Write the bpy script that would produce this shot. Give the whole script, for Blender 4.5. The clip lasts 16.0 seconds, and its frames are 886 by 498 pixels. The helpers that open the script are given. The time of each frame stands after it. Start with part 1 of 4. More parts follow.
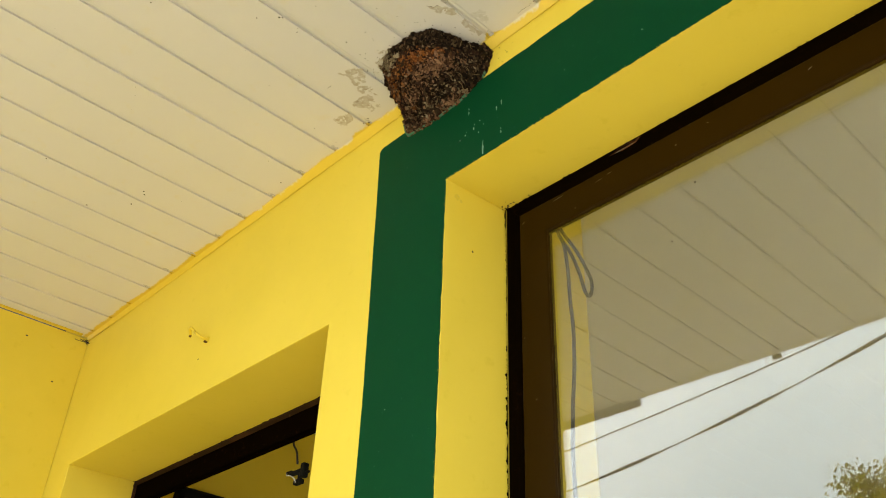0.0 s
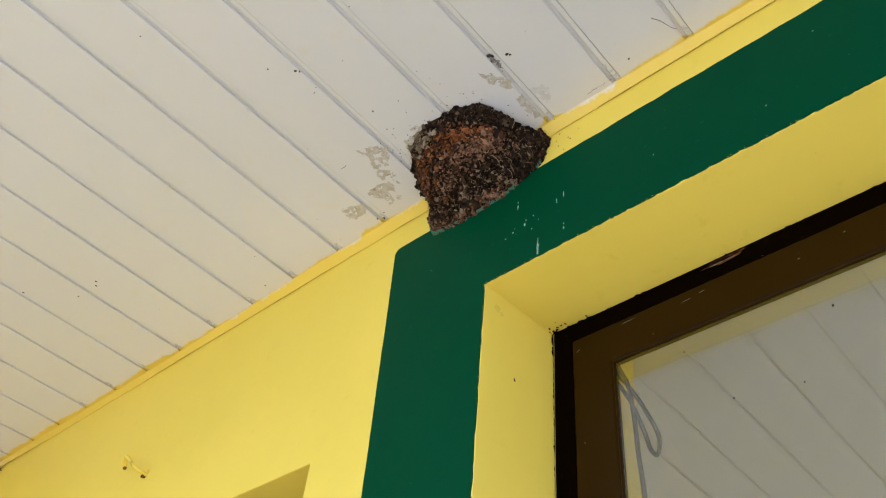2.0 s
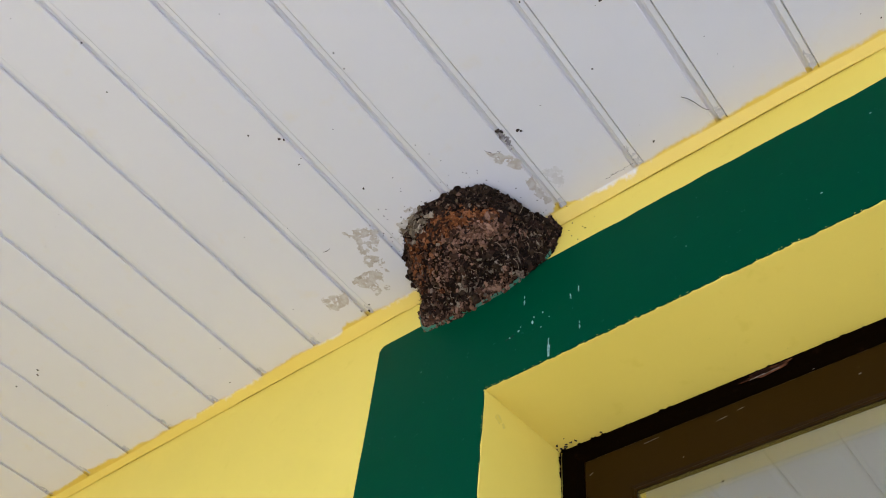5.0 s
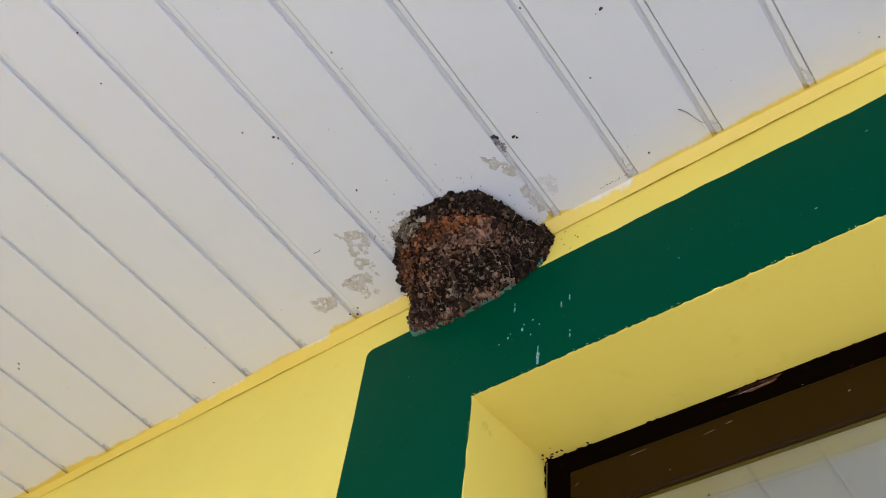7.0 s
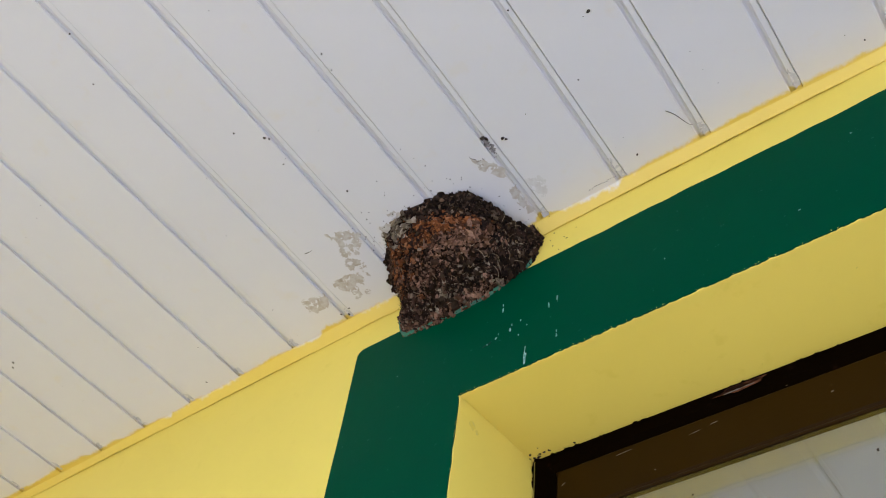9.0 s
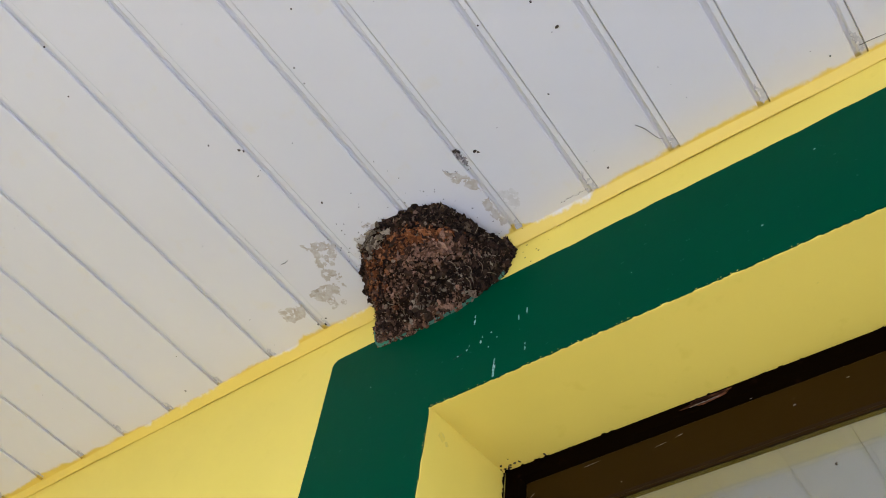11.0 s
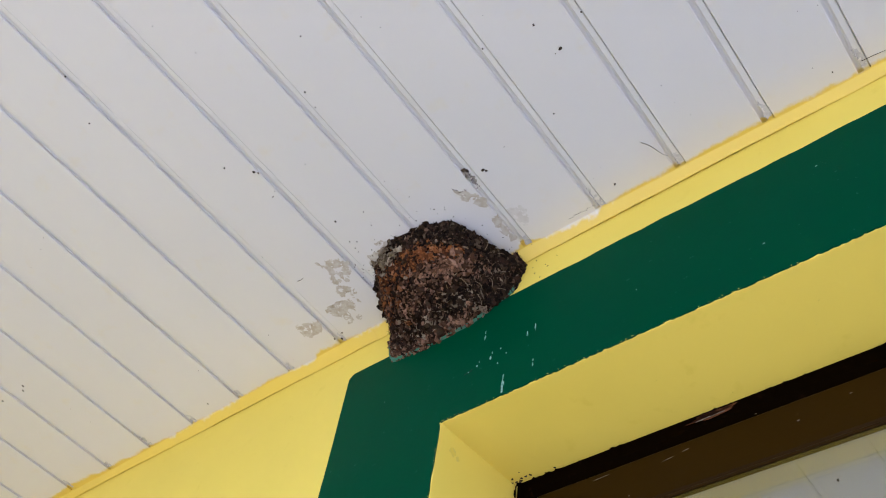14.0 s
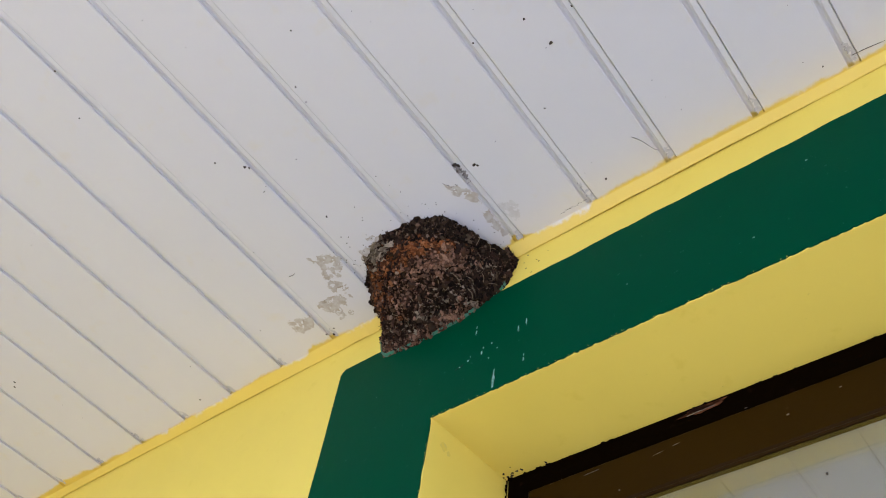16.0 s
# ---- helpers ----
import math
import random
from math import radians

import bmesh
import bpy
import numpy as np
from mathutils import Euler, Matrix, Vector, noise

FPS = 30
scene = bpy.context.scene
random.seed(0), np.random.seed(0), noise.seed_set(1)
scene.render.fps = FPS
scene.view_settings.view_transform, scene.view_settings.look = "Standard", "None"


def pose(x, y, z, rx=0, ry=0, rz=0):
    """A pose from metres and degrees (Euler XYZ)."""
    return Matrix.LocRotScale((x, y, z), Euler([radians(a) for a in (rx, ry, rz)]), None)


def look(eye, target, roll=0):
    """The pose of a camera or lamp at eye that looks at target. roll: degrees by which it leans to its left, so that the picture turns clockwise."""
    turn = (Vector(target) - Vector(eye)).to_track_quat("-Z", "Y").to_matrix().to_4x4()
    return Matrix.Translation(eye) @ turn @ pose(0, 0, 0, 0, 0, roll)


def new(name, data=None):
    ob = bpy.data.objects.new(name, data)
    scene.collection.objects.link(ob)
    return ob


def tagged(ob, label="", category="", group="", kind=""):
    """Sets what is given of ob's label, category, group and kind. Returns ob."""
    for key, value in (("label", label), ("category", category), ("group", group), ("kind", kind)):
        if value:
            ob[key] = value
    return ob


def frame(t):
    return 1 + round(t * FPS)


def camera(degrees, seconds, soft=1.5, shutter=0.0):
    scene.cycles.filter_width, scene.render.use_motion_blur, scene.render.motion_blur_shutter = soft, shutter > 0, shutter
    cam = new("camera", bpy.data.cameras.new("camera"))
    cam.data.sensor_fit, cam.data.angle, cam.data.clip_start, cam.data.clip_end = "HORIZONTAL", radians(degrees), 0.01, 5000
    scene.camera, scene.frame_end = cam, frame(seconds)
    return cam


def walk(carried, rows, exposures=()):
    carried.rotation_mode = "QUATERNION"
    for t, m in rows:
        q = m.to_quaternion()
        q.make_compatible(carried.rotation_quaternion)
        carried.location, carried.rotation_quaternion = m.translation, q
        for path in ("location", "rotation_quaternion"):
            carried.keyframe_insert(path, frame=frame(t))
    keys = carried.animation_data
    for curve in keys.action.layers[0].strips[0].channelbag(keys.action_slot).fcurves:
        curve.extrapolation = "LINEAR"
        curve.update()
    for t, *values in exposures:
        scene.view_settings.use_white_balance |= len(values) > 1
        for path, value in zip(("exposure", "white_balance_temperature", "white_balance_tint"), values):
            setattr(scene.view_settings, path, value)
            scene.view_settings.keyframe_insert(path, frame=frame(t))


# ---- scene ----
cam = camera(54.9, 16.0, soft=1.0)
PATH = [
    (0, (0.948, -0.696, 1.563), (-0.28, 0.427, 2.673), 2.3),
    (0.5, (0.877, -0.642, 1.591), (-0.265, 0.437, 2.829), 3.4),
    (1, (0.827, -0.593, 1.607), (-0.258, 0.438, 2.933), 4.5),
    (1.5, (0.725, -0.575, 1.641), (-0.3, 0.437, 3.027), 5.5),
    (2, (0.688, -0.561, 1.684), (-0.33, 0.425, 3.096), 6.6),
    (2.5, (0.689, -0.545, 1.722), (-0.314, 0.415, 3.163), 7.3),
    (3, (0.673, -0.541, 1.749), (-0.237, 0.408, 3.257), 7.1),
    (3.5, (0.668, -0.545, 1.747), (-0.236, 0.363, 3.283), 6.8),
    (4, (0.626, -0.517, 1.764), (-0.272, 0.365, 3.318), 7.5),
    (6.5, (0.591, -0.492, 1.774), (-0.242, 0.371, 3.374), 9.5),
    (7, (0.59, -0.492, 1.771), (-0.245, 0.367, 3.372), 9.7),
    (7.5, (0.591, -0.489, 1.767), (-0.245, 0.368, 3.37), 9.7),
    (8, (0.597, -0.486, 1.767), (-0.24, 0.367, 3.371), 10.0),
    (10.5, (0.619, -0.483, 1.769), (-0.218, 0.369, 3.373), 10.2),
    (11, (0.633, -0.479, 1.771), (-0.197, 0.374, 3.378), 10.0),
    (11.5, (0.645, -0.488, 1.771), (-0.195, 0.36, 3.376), 10.1),
    (12, (0.659, -0.493, 1.774), (-0.195, 0.345, 3.377), 10.3),
    (12.5, (0.667, -0.502, 1.774), (-0.2, 0.329, 3.373), 10.8),
    (13, (0.669, -0.487, 1.77), (-0.209, 0.331, 3.37), 11.8),
    (13.5, (0.672, -0.49, 1.771), (-0.203, 0.335, 3.369), 11.2),
    (14, (0.666, -0.489, 1.77), (-0.217, 0.326, 3.369), 11.7),
    (14.5, (0.67, -0.485, 1.772), (-0.205, 0.343, 3.368), 10.8),
    (15, (0.66, -0.494, 1.771), (-0.215, 0.335, 3.367), 10.9),
    (15.5, (0.659, -0.493, 1.769), (-0.226, 0.33, 3.363), 11.4),
    (16, (0.669, -0.483, 1.77), (-0.21, 0.341, 3.366), 11.3),
]
EXPOSURES = [
    (0, 0.50, 9450, 3),
    (0.5, 0.51, 9250, 7),
    (1, 0.53, 8190, 10),
    (1.5, 0.47, 6890, 13),
    (2, 0.52, 6290, 15),
    (2.5, 0.54, 6010, 19),
    (3, 0.52, 5910, 23),
    (3.5, 0.52, 5710, 22),
    (7, 0.49, 5660, 20),
    (11.5, 0.50, 5660, 20),
    (12, 0.53, 5660, 20),
    (12.5, 0.46, 5660, 21),
    (13, 0.50, 5660, 21),
    (14, 0.54, 5660, 21),
    (15, 0.46, 5710, 22),
    (16, 0.50, 5680, 22),
]
walk(cam, [(t, look(eye, target, roll)) for t, eye, target, roll in PATH], EXPOSURES)

# ---- world, sun ----
SUN_ELEV, SUN_ROT = radians(60), radians(240)
world = bpy.data.worlds.new("overcast_sky")
scene.world = world
world.use_nodes = True
wn, wl = world.node_tree.nodes, world.node_tree.links
wn.clear()
w_out = wn.new("ShaderNodeOutputWorld")
w_bg = wn.new("ShaderNodeBackground")
w_sky = wn.new("ShaderNodeTexSky")
w_sky.sky_type, w_sky.sun_disc = "NISHITA", False
w_sky.sun_elevation, w_sky.sun_rotation = SUN_ELEV, SUN_ROT
w_co = wn.new("ShaderNodeTexCoord")
w_noise = wn.new("ShaderNodeTexNoise")
w_noise.inputs["Scale"].default_value, w_noise.inputs["Detail"].default_value = 2.2, 6.0
w_ramp = wn.new("ShaderNodeValToRGB")
w_ramp.color_ramp.elements[0].position, w_ramp.color_ramp.elements[0].color = 0.32, (5.3, 6.95, 9.7, 1)
w_ramp.color_ramp.elements[1].position, w_ramp.color_ramp.elements[1].color = 0.68, (7.9, 9.35, 12.3, 1)
w_mix = wn.new("ShaderNodeMixRGB")
w_mix.inputs[0].default_value = 0.8
wl.new(w_co.outputs["Generated"], w_noise.inputs["Vector"])
wl.new(w_noise.outputs[0], w_ramp.inputs[0])
wl.new(w_sky.outputs[0], w_mix.inputs[1])
wl.new(w_ramp.outputs[0], w_mix.inputs[2])
# an overcast sky is a little brighter overhead than at the horizon
w_sep, w_rise, w_dim = wn.new("ShaderNodeSeparateXYZ"), wn.new("ShaderNodeMapRange"), wn.new("ShaderNodeMixRGB")
w_rise.inputs["From Min"].default_value, w_rise.inputs["From Max"].default_value = 0.0, 0.58
w_rise.inputs["To Min"].default_value, w_rise.inputs["To Max"].default_value = 0.78, 1.15
w_dim.blend_type, w_dim.inputs[0].default_value = "MULTIPLY", 1.0
wl.new(w_co.outputs["Generated"], w_sep.inputs[0])
wl.new(w_sep.outputs["Z"], w_rise.inputs["Value"])
wl.new(w_mix.outputs[0], w_dim.inputs[1])
wl.new(w_rise.outputs[0], w_dim.inputs[2])
wl.new(w_dim.outputs[0], w_bg.inputs[0])
w_bg.inputs[1].default_value = 0.26
wl.new(w_bg.outputs[0], w_out.inputs[0])

sun_data = bpy.data.lights.new("sun", "SUN")
sun_data.energy, sun_data.angle, sun_data.color = 1.5, radians(14), (1.0, 0.96, 0.9)
sun = new("sun", sun_data)
# the sun stands high before the house: the eave keeps it off the wall, the yard throws it up under the roof
sun_way = Vector((math.sin(SUN_ROT) * math.cos(SUN_ELEV), math.cos(SUN_ROT) * math.cos(SUN_ELEV), math.sin(SUN_ELEV)))
sun.matrix_world = look(tuple(sun_way * 30), (0, 0, 0))


# ---- materials ----
def rgba(c):
    return (c[0], c[1], c[2], 1.0)


class Mat:
    """A node material under construction: a principled surface with two scales of noise in colour, gloss and relief."""

    def __init__(self, name, base, rough=0.5, metal=0.0, spec=0.5, coat=0.0, tint=(1, 1, 1)):
        self.m = bpy.data.materials.new(name)
        self.m.use_nodes = True
        self.n, self.l = self.m.node_tree.nodes, self.m.node_tree.links
        self.p = self.n["Principled BSDF"]
        self.p.inputs["Base Color"].default_value = rgba(base)
        self.p.inputs["Roughness"].default_value = rough
        self.p.inputs["Metallic"].default_value = metal
        self.p.inputs["Specular IOR Level"].default_value = spec
        self.p.inputs["Coat Weight"].default_value = coat
        self.p.inputs["Specular Tint"].default_value = rgba(tint)
        self.co = self.n.new("ShaderNodeTexCoord").outputs["Object"]
        self.colour, self.height = None, None
        self.base = base

    def noise(self, scale, detail=4.0, rough=0.55, stretch=None):
        node = self.n.new("ShaderNodeTexNoise")
        node.inputs["Scale"].default_value = scale
        node.inputs["Detail"].default_value = detail
        node.inputs["Roughness"].default_value = rough
        co = self.co
        if stretch:
            mp = self.n.new("ShaderNodeMapping")
            mp.inputs["Scale"].default_value = stretch
            self.l.new(co, mp.inputs[0])
            co = mp.outputs[0]
        self.l.new(co, node.inputs["Vector"])
        return node.outputs[0]

    def ramp(self, value, stops):
        node = self.n.new("ShaderNodeValToRGB")
        els = node.color_ramp.elements
        while len(els) < len(stops):
            els.new(0.5)
        for e, (pos, c) in zip(els, stops):
            e.position, e.color = pos, rgba(c) if len(c) == 3 else c
        self.l.new(value, node.inputs[0])
        return node.outputs[0]

    def mix(self, fac, a, b, mode="MIX"):
        node = self.n.new("ShaderNodeMixRGB")
        node.blend_type = mode
        for slot, v in ((0, fac), (1, a), (2, b)):
            if isinstance(v, (int, float)):
                node.inputs[slot].default_value = v
            elif isinstance(v, tuple):
                node.inputs[slot].default_value = rgba(v)
            else:
                self.l.new(v, node.inputs[slot])
        return node.outputs[0]

    def stain(self, scale, lo, hi, colour, amount=1.0, detail=5.0, stretch=None):
        """Lays a colour over the base where a noise of that scale lies between lo and hi."""
        fac = self.ramp(self.noise(scale, detail, stretch=stretch), [(lo, (0, 0, 0)), (hi, (amount, amount, amount))])
        self.colour = self.mix(fac, self.colour or self.base, colour)
        return self

    def gloss(self, scale, lo, hi):
        self.l.new(self.ramp(self.noise(scale, 3), [(0.3, (lo, lo, lo)), (0.7, (hi, hi, hi))]), self.p.inputs["Roughness"])
        return self

    def relief(self, scale, strength, distance, detail=4.0, stretch=None):
        node = self.n.new("ShaderNodeBump")
        node.inputs["Strength"].default_value, node.inputs["Distance"].default_value = strength, distance
        self.l.new(self.noise(scale, detail, stretch=stretch), node.inputs["Height"])
        if self.height:
            self.l.new(self.height, node.inputs["Normal"])
        self.height = node.outputs[0]
        return self

    def island(self, stops):
        """Colours by loose piece of the mesh."""
        geo = self.n.new("ShaderNodeNewGeometry")
        self.colour = self.ramp(geo.outputs["Random Per Island"], stops)
        return self

    def done(self):
        if self.colour:
            self.l.new(self.colour, self.p.inputs["Base Color"])
        if self.height:
            self.l.new(self.height, self.p.inputs["Normal"])
        return self.m


YELLOW = (0.785, 0.60, 0.092)
M_YELLOW = (Mat("yellow_wall_paint", YELLOW, 0.5, spec=0.2)
            .stain(3.0, 0.42, 0.75, (0.70, 0.54, 0.074), 0.8)
            .stain(38.0, 0.62, 0.72, (0.68, 0.51, 0.058), 0.35)
            .stain(140.0, 0.765, 0.79, (0.40, 0.32, 0.06), 0.4, 2.0)
            .relief(9.0, 0.12, 0.004).relief(260.0, 0.13, 0.0006).done())
M_GREEN = (Mat("green_wall_paint", (0.0004, 0.048, 0.0178), 0.32, spec=0.03, tint=(0.0, 0.9, 0.85))
           .stain(4.0, 0.4, 0.7, (0.0008, 0.052, 0.0195), 0.8)
           .stain(160.0, 0.72, 0.75, (0.04, 0.12, 0.08), 0.4, 2.0)
           .relief(9.0, 0.12, 0.004).relief(230.0, 0.14, 0.0006).done())
M_MINT = Mat("dried_green_paint_lip", (0.055, 0.17, 0.10), 0.7).stain(90, 0.45, 0.6, (0.03, 0.2, 0.1), 1.0).relief(300, 0.4, 0.001).done()
# how far the yellow paint was brushed out from the wall over the lining's edge, metre by metre along it
BRUSHED = [(-1.25, 0.019), (-0.72, 0.017), (-0.61, 0.020), (-0.55, 0.017), (-0.46, 0.016), (-0.36, 0.013), (-0.29, 0.0145), (-0.20, 0.016), (-0.12, 0.0165), (-0.06, 0.014), (-0.045, 0.022), (0.0, 0.020),
           (0.03, 0.016), (0.285, 0.016), (0.292, 0.022), (0.310, 0.020), (0.318, 0.012), (0.397, 0.009), (0.401, 0.0165), (0.50, 0.016), (0.62, 0.0135), (0.75, 0.0125), (1.25, 0.0125)]


def plastic(name, edge):
    """White lining plastic; edge: with the wall's yellow paint brushed onto it, thin and uneven towards its border."""
    m = (Mat(name, (0.675, 0.652, 0.650), 0.32, spec=0.35)
         .stain(2.2, 0.35, 0.85, (0.655, 0.632, 0.612), 0.8)
         .stain(40.0, 0.2, 0.9, (0.65, 0.63, 0.59), 0.3))
    if edge:
        sep = m.n.new("ShaderNodeSeparateXYZ")
        m.l.new(m.co, sep.inputs[0])

        def math_node(op, a, b):
            node = m.n.new("ShaderNodeMath")
            node.operation = op
            for slot, v in ((0, a), (1, b)):
                if isinstance(v, (int, float)):
                    node.inputs[slot].default_value = v
                else:
                    m.l.new(v, node.inputs[slot])
            return node.outputs[0]
        place = math_node("MULTIPLY", math_node("ADD", sep.outputs["X"], 1.25), 0.4)
        reach = math_node("MULTIPLY", m.ramp(place, [((x + 1.25) * 0.4, (e / 0.03,) * 3) for x, e in BRUSHED]), 0.03)
        uneven = math_node("MULTIPLY", math_node("SUBTRACT", m.noise(26.0, 3.0), 0.5), 0.016)
        fray = math_node("MULTIPLY", math_node("SUBTRACT", m.noise(190.0, 3.0), 0.5), 0.006)
        inside = math_node("ADD", math_node("ADD", sep.outputs["Y"], reach), math_node("ADD", uneven, fray))
        # a breath of yellow wiped further out onto the boards, then the paint itself
        for far, near, amount, colour in ((-0.045, 0.0, 0.13, (0.72, 0.58, 0.24)), (-0.0032, 0.0030, 0.95, (0.73, 0.51, 0.048))):
            span = m.n.new("ShaderNodeMapRange")
            span.interpolation_type = "SMOOTHSTEP"
            span.inputs["From Min"].default_value, span.inputs["From Max"].default_value = far, near
            span.inputs["To Max"].default_value = amount
            m.l.new(inside, span.inputs["Value"])
            m.colour = m.mix(span.outputs[0], m.colour, colour)
        m.stain(30.0, 0.60, 0.75, (0.66, 0.50, 0.09), 0.12)
    return m.gloss(9.0, 0.30, 0.40).relief(5.0, 0.08, 0.004).relief(420.0, 0.04, 0.0003).done()


M_PVC, M_LINING = plastic("white_plastic", False), plastic("white_plastic_lining", True)
M_TRIMPAINT = (Mat("yellow_trim_paint", (0.72, 0.51, 0.05), 0.5, spec=0.2)
               .stain(25.0, 0.4, 0.7, (0.76, 0.60, 0.12), 0.8).relief(120.0, 0.25, 0.001).done())
M_BROWN = (Mat("brown_frame_paint", (0.022, 0.0098, 0.0004), 0.42, spec=0.05)
           .stain(12.0, 0.45, 0.75, (0.024, 0.0110, 0.0010), 0.8)
           .stain(95.0, 0.70, 0.74, (0.04, 0.024, 0.008), 0.5)
           .gloss(20, 0.37, 0.44).relief(60, 0.12, 0.001, stretch=(1, 1, 6)).done())
M_BLACK = (Mat("blackened_frame_paint", (0.0032, 0.0016, 0.0005), 0.65, spec=0.0)
           .stain(80.0, 0.62, 0.72, (0.014, 0.006, 0.003), 0.8)
           .relief(70, 0.3, 0.002).done())
M_WORN = (Mat("worn_brown_frame_paint", (0.020, 0.0075, 0.003), 0.6, spec=0.08)
          .stain(30.0, 0.5, 0.62, (0.045, 0.016, 0.007), 0.9, stretch=(0.3, 1, 1)).stain(120.0, 0.66, 0.72, (0.10, 0.05, 0.025), 0.7).relief(70, 0.3, 0.002).done())
M_BAREWOOD = Mat("bare_reddish_wood", (0.014, 0.005, 0.002), 0.9, spec=0.05).stain(160, 0.45, 0.60, (0.12, 0.045, 0.02), 1.0, stretch=(0.2, 1, 1)).relief(200, 0.5, 0.002).done()
M_SCRATCH = Mat("pale_scratch", (0.20, 0.165, 0.12), 0.7).stain(200, 0.4, 0.6, (0.10, 0.075, 0.05)).done()
# mud skin near black: the shade in the gaps between pellets is in its colour
M_MUD_SHADE = (Mat("shade_dark_nest_mud", (0.0112, 0.00588, 0.00296), 0.95, spec=0.05)
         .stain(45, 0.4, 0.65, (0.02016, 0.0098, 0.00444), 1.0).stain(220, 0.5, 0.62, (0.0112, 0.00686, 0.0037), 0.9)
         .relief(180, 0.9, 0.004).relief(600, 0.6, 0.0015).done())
M_PELLET = (Mat("mud_pellets", (0.112, 0.0637, 0.0333), 0.95, spec=0.15)
            .island([(0.0, (0.009, 0.0050, 0.0031)), (0.42, (0.031, 0.0150, 0.0082)), (0.72, (0.074, 0.036, 0.0200)), (0.93, (0.15, 0.086, 0.050)), (1.0, (0.28, 0.20, 0.125))])
            .stain(500, 0.5, 0.62, (0.0336, 0.0196, 0.01036), 0.6)
            .relief(420, 0.8, 0.002).done())
M_DARK = (Mat("blackish_pellets", (0.0336, 0.0196, 0.0111), 0.95, spec=0.1)
          .island([(0.0, (0.00672, 0.00392, 0.00222)), (0.6, (0.02016, 0.01176, 0.00592)), (0.93, (0.04704, 0.02842, 0.01554)), (1.0, (0.1232, 0.0833, 0.0481))])
          .relief(420, 0.8, 0.002).done())
M_TAN = (Mat("pinkish_clay_pellets", (0.224, 0.1176, 0.0629), 0.95, spec=0.1)
         .island([(0.0, (0.03, 0.014, 0.007)), (0.4, (0.14, 0.067, 0.035)), (1.0, (0.34, 0.19, 0.115))])
         .stain(500, 0.5, 0.62, (0.056, 0.0294, 0.0148), 0.6).relief(420, 0.8, 0.002).done())
M_RUST = (Mat("reddish_clay_pellets", (0.2464, 0.0882, 0.0259), 0.95, spec=0.15)
          .island([(0.0, (0.03, 0.010, 0.0035)), (0.5, (0.17, 0.055, 0.015)), (0.85, (0.29, 0.10, 0.027)), (1.0, (0.32, 0.16, 0.07))])
          .stain(500, 0.5, 0.62, (0.0672, 0.0245, 0.00888), 0.6).relief(420, 0.8, 0.002).done())
M_PALE = (Mat("pale_grey_pellets", (0.392, 0.3038, 0.1924), 0.95, spec=0.15)
          .island([(0.0, (0.1008, 0.0735, 0.0444)), (0.6, (0.224, 0.1715, 0.1073)), (1.0, (0.4032, 0.3234, 0.2146))])
          .stain(500, 0.5, 0.62, (0.1344, 0.098, 0.0592), 0.6).relief(420, 0.8, 0.002).done())
M_CHAFF = Mat("dry_grass_shreds", (0.224, 0.1372, 0.0666), 0.85).island([(0.0, (0.056, 0.0294, 0.01258)), (0.5, (0.1456, 0.07644, 0.0333)), (0.85, (0.2688, 0.1715, 0.0851)), (1.0, (0.448, 0.3332, 0.1924))]).done()
M_STRAW = Mat("dry_straw", (0.3696, 0.2646, 0.1406), 0.8).stain(90, 0.4, 0.7, (0.1792, 0.1176, 0.0592)).done()
M_SCAR = (Mat("dried_mud_stain", (0.47, 0.41, 0.335), 0.95, spec=0.2)
          .stain(110, 0.42, 0.6, (0.56, 0.52, 0.46), 1.0).stain(60, 0.62, 0.72, (0.30, 0.24, 0.18), 0.8).relief(300, 0.6, 0.002).done())
M_WIPED = Mat("wiped_mud_haze", (0.57, 0.54, 0.51), 0.8, spec=0.2).stain(150, 0.4, 0.65, (0.63, 0.61, 0.585), 1.0).done()
M_GRIME = Mat("grey_grime", (0.30, 0.27, 0.26), 0.95, spec=0.1).stain(220, 0.4, 0.65, (0.12, 0.10, 0.095), 1.0).done()
M_DUST = Mat("thin_grey_dust", (0.55, 0.53, 0.515), 0.9, spec=0.1).stain(220, 0.45, 0.7, (0.44, 0.41, 0.395), 1.0).done()
M_SPECK = Mat("dark_dirt", (0.026, 0.018, 0.012), 0.95, spec=0.05).stain(300, 0.4, 0.6, (0.09, 0.07, 0.055)).done()
M_SPLASH = Mat("white_droppings", (0.30, 0.42, 0.36), 0.8).stain(300, 0.45, 0.62, (0.06, 0.2, 0.13), 0.9).done()
M_CABLE = Mat("grey_cable_sheath", (0.02, 0.018, 0.015), 0.5).stain(40, 0.4, 0.7, (0.035, 0.03, 0.025)).done()
M_WIRE = Mat("weathered_line_cable", (0.07, 0.07, 0.075), 0.6).stain(20, 0.4, 0.7, (0.06, 0.06, 0.06)).done()
M_BLACKPLASTIC = Mat("black_plastic", (0.004, 0.004, 0.004), 0.6, spec=0.1).relief(200, 0.1, 0.0005).stain(30, 0.5, 0.8, (0.007, 0.007, 0.007)).done()
M_WHITEPLASTIC = Mat("white_clip_plastic", (0.45, 0.44, 0.42), 0.5).stain(60, 0.5, 0.8, (0.6, 0.58, 0.52)).done()
M_FLOORIN = Mat("room_floor", (0.45, 0.42, 0.36), 0.5).stain(6, 0.4, 0.7, (0.38, 0.35, 0.30)).relief(40, 0.2, 0.002).done()
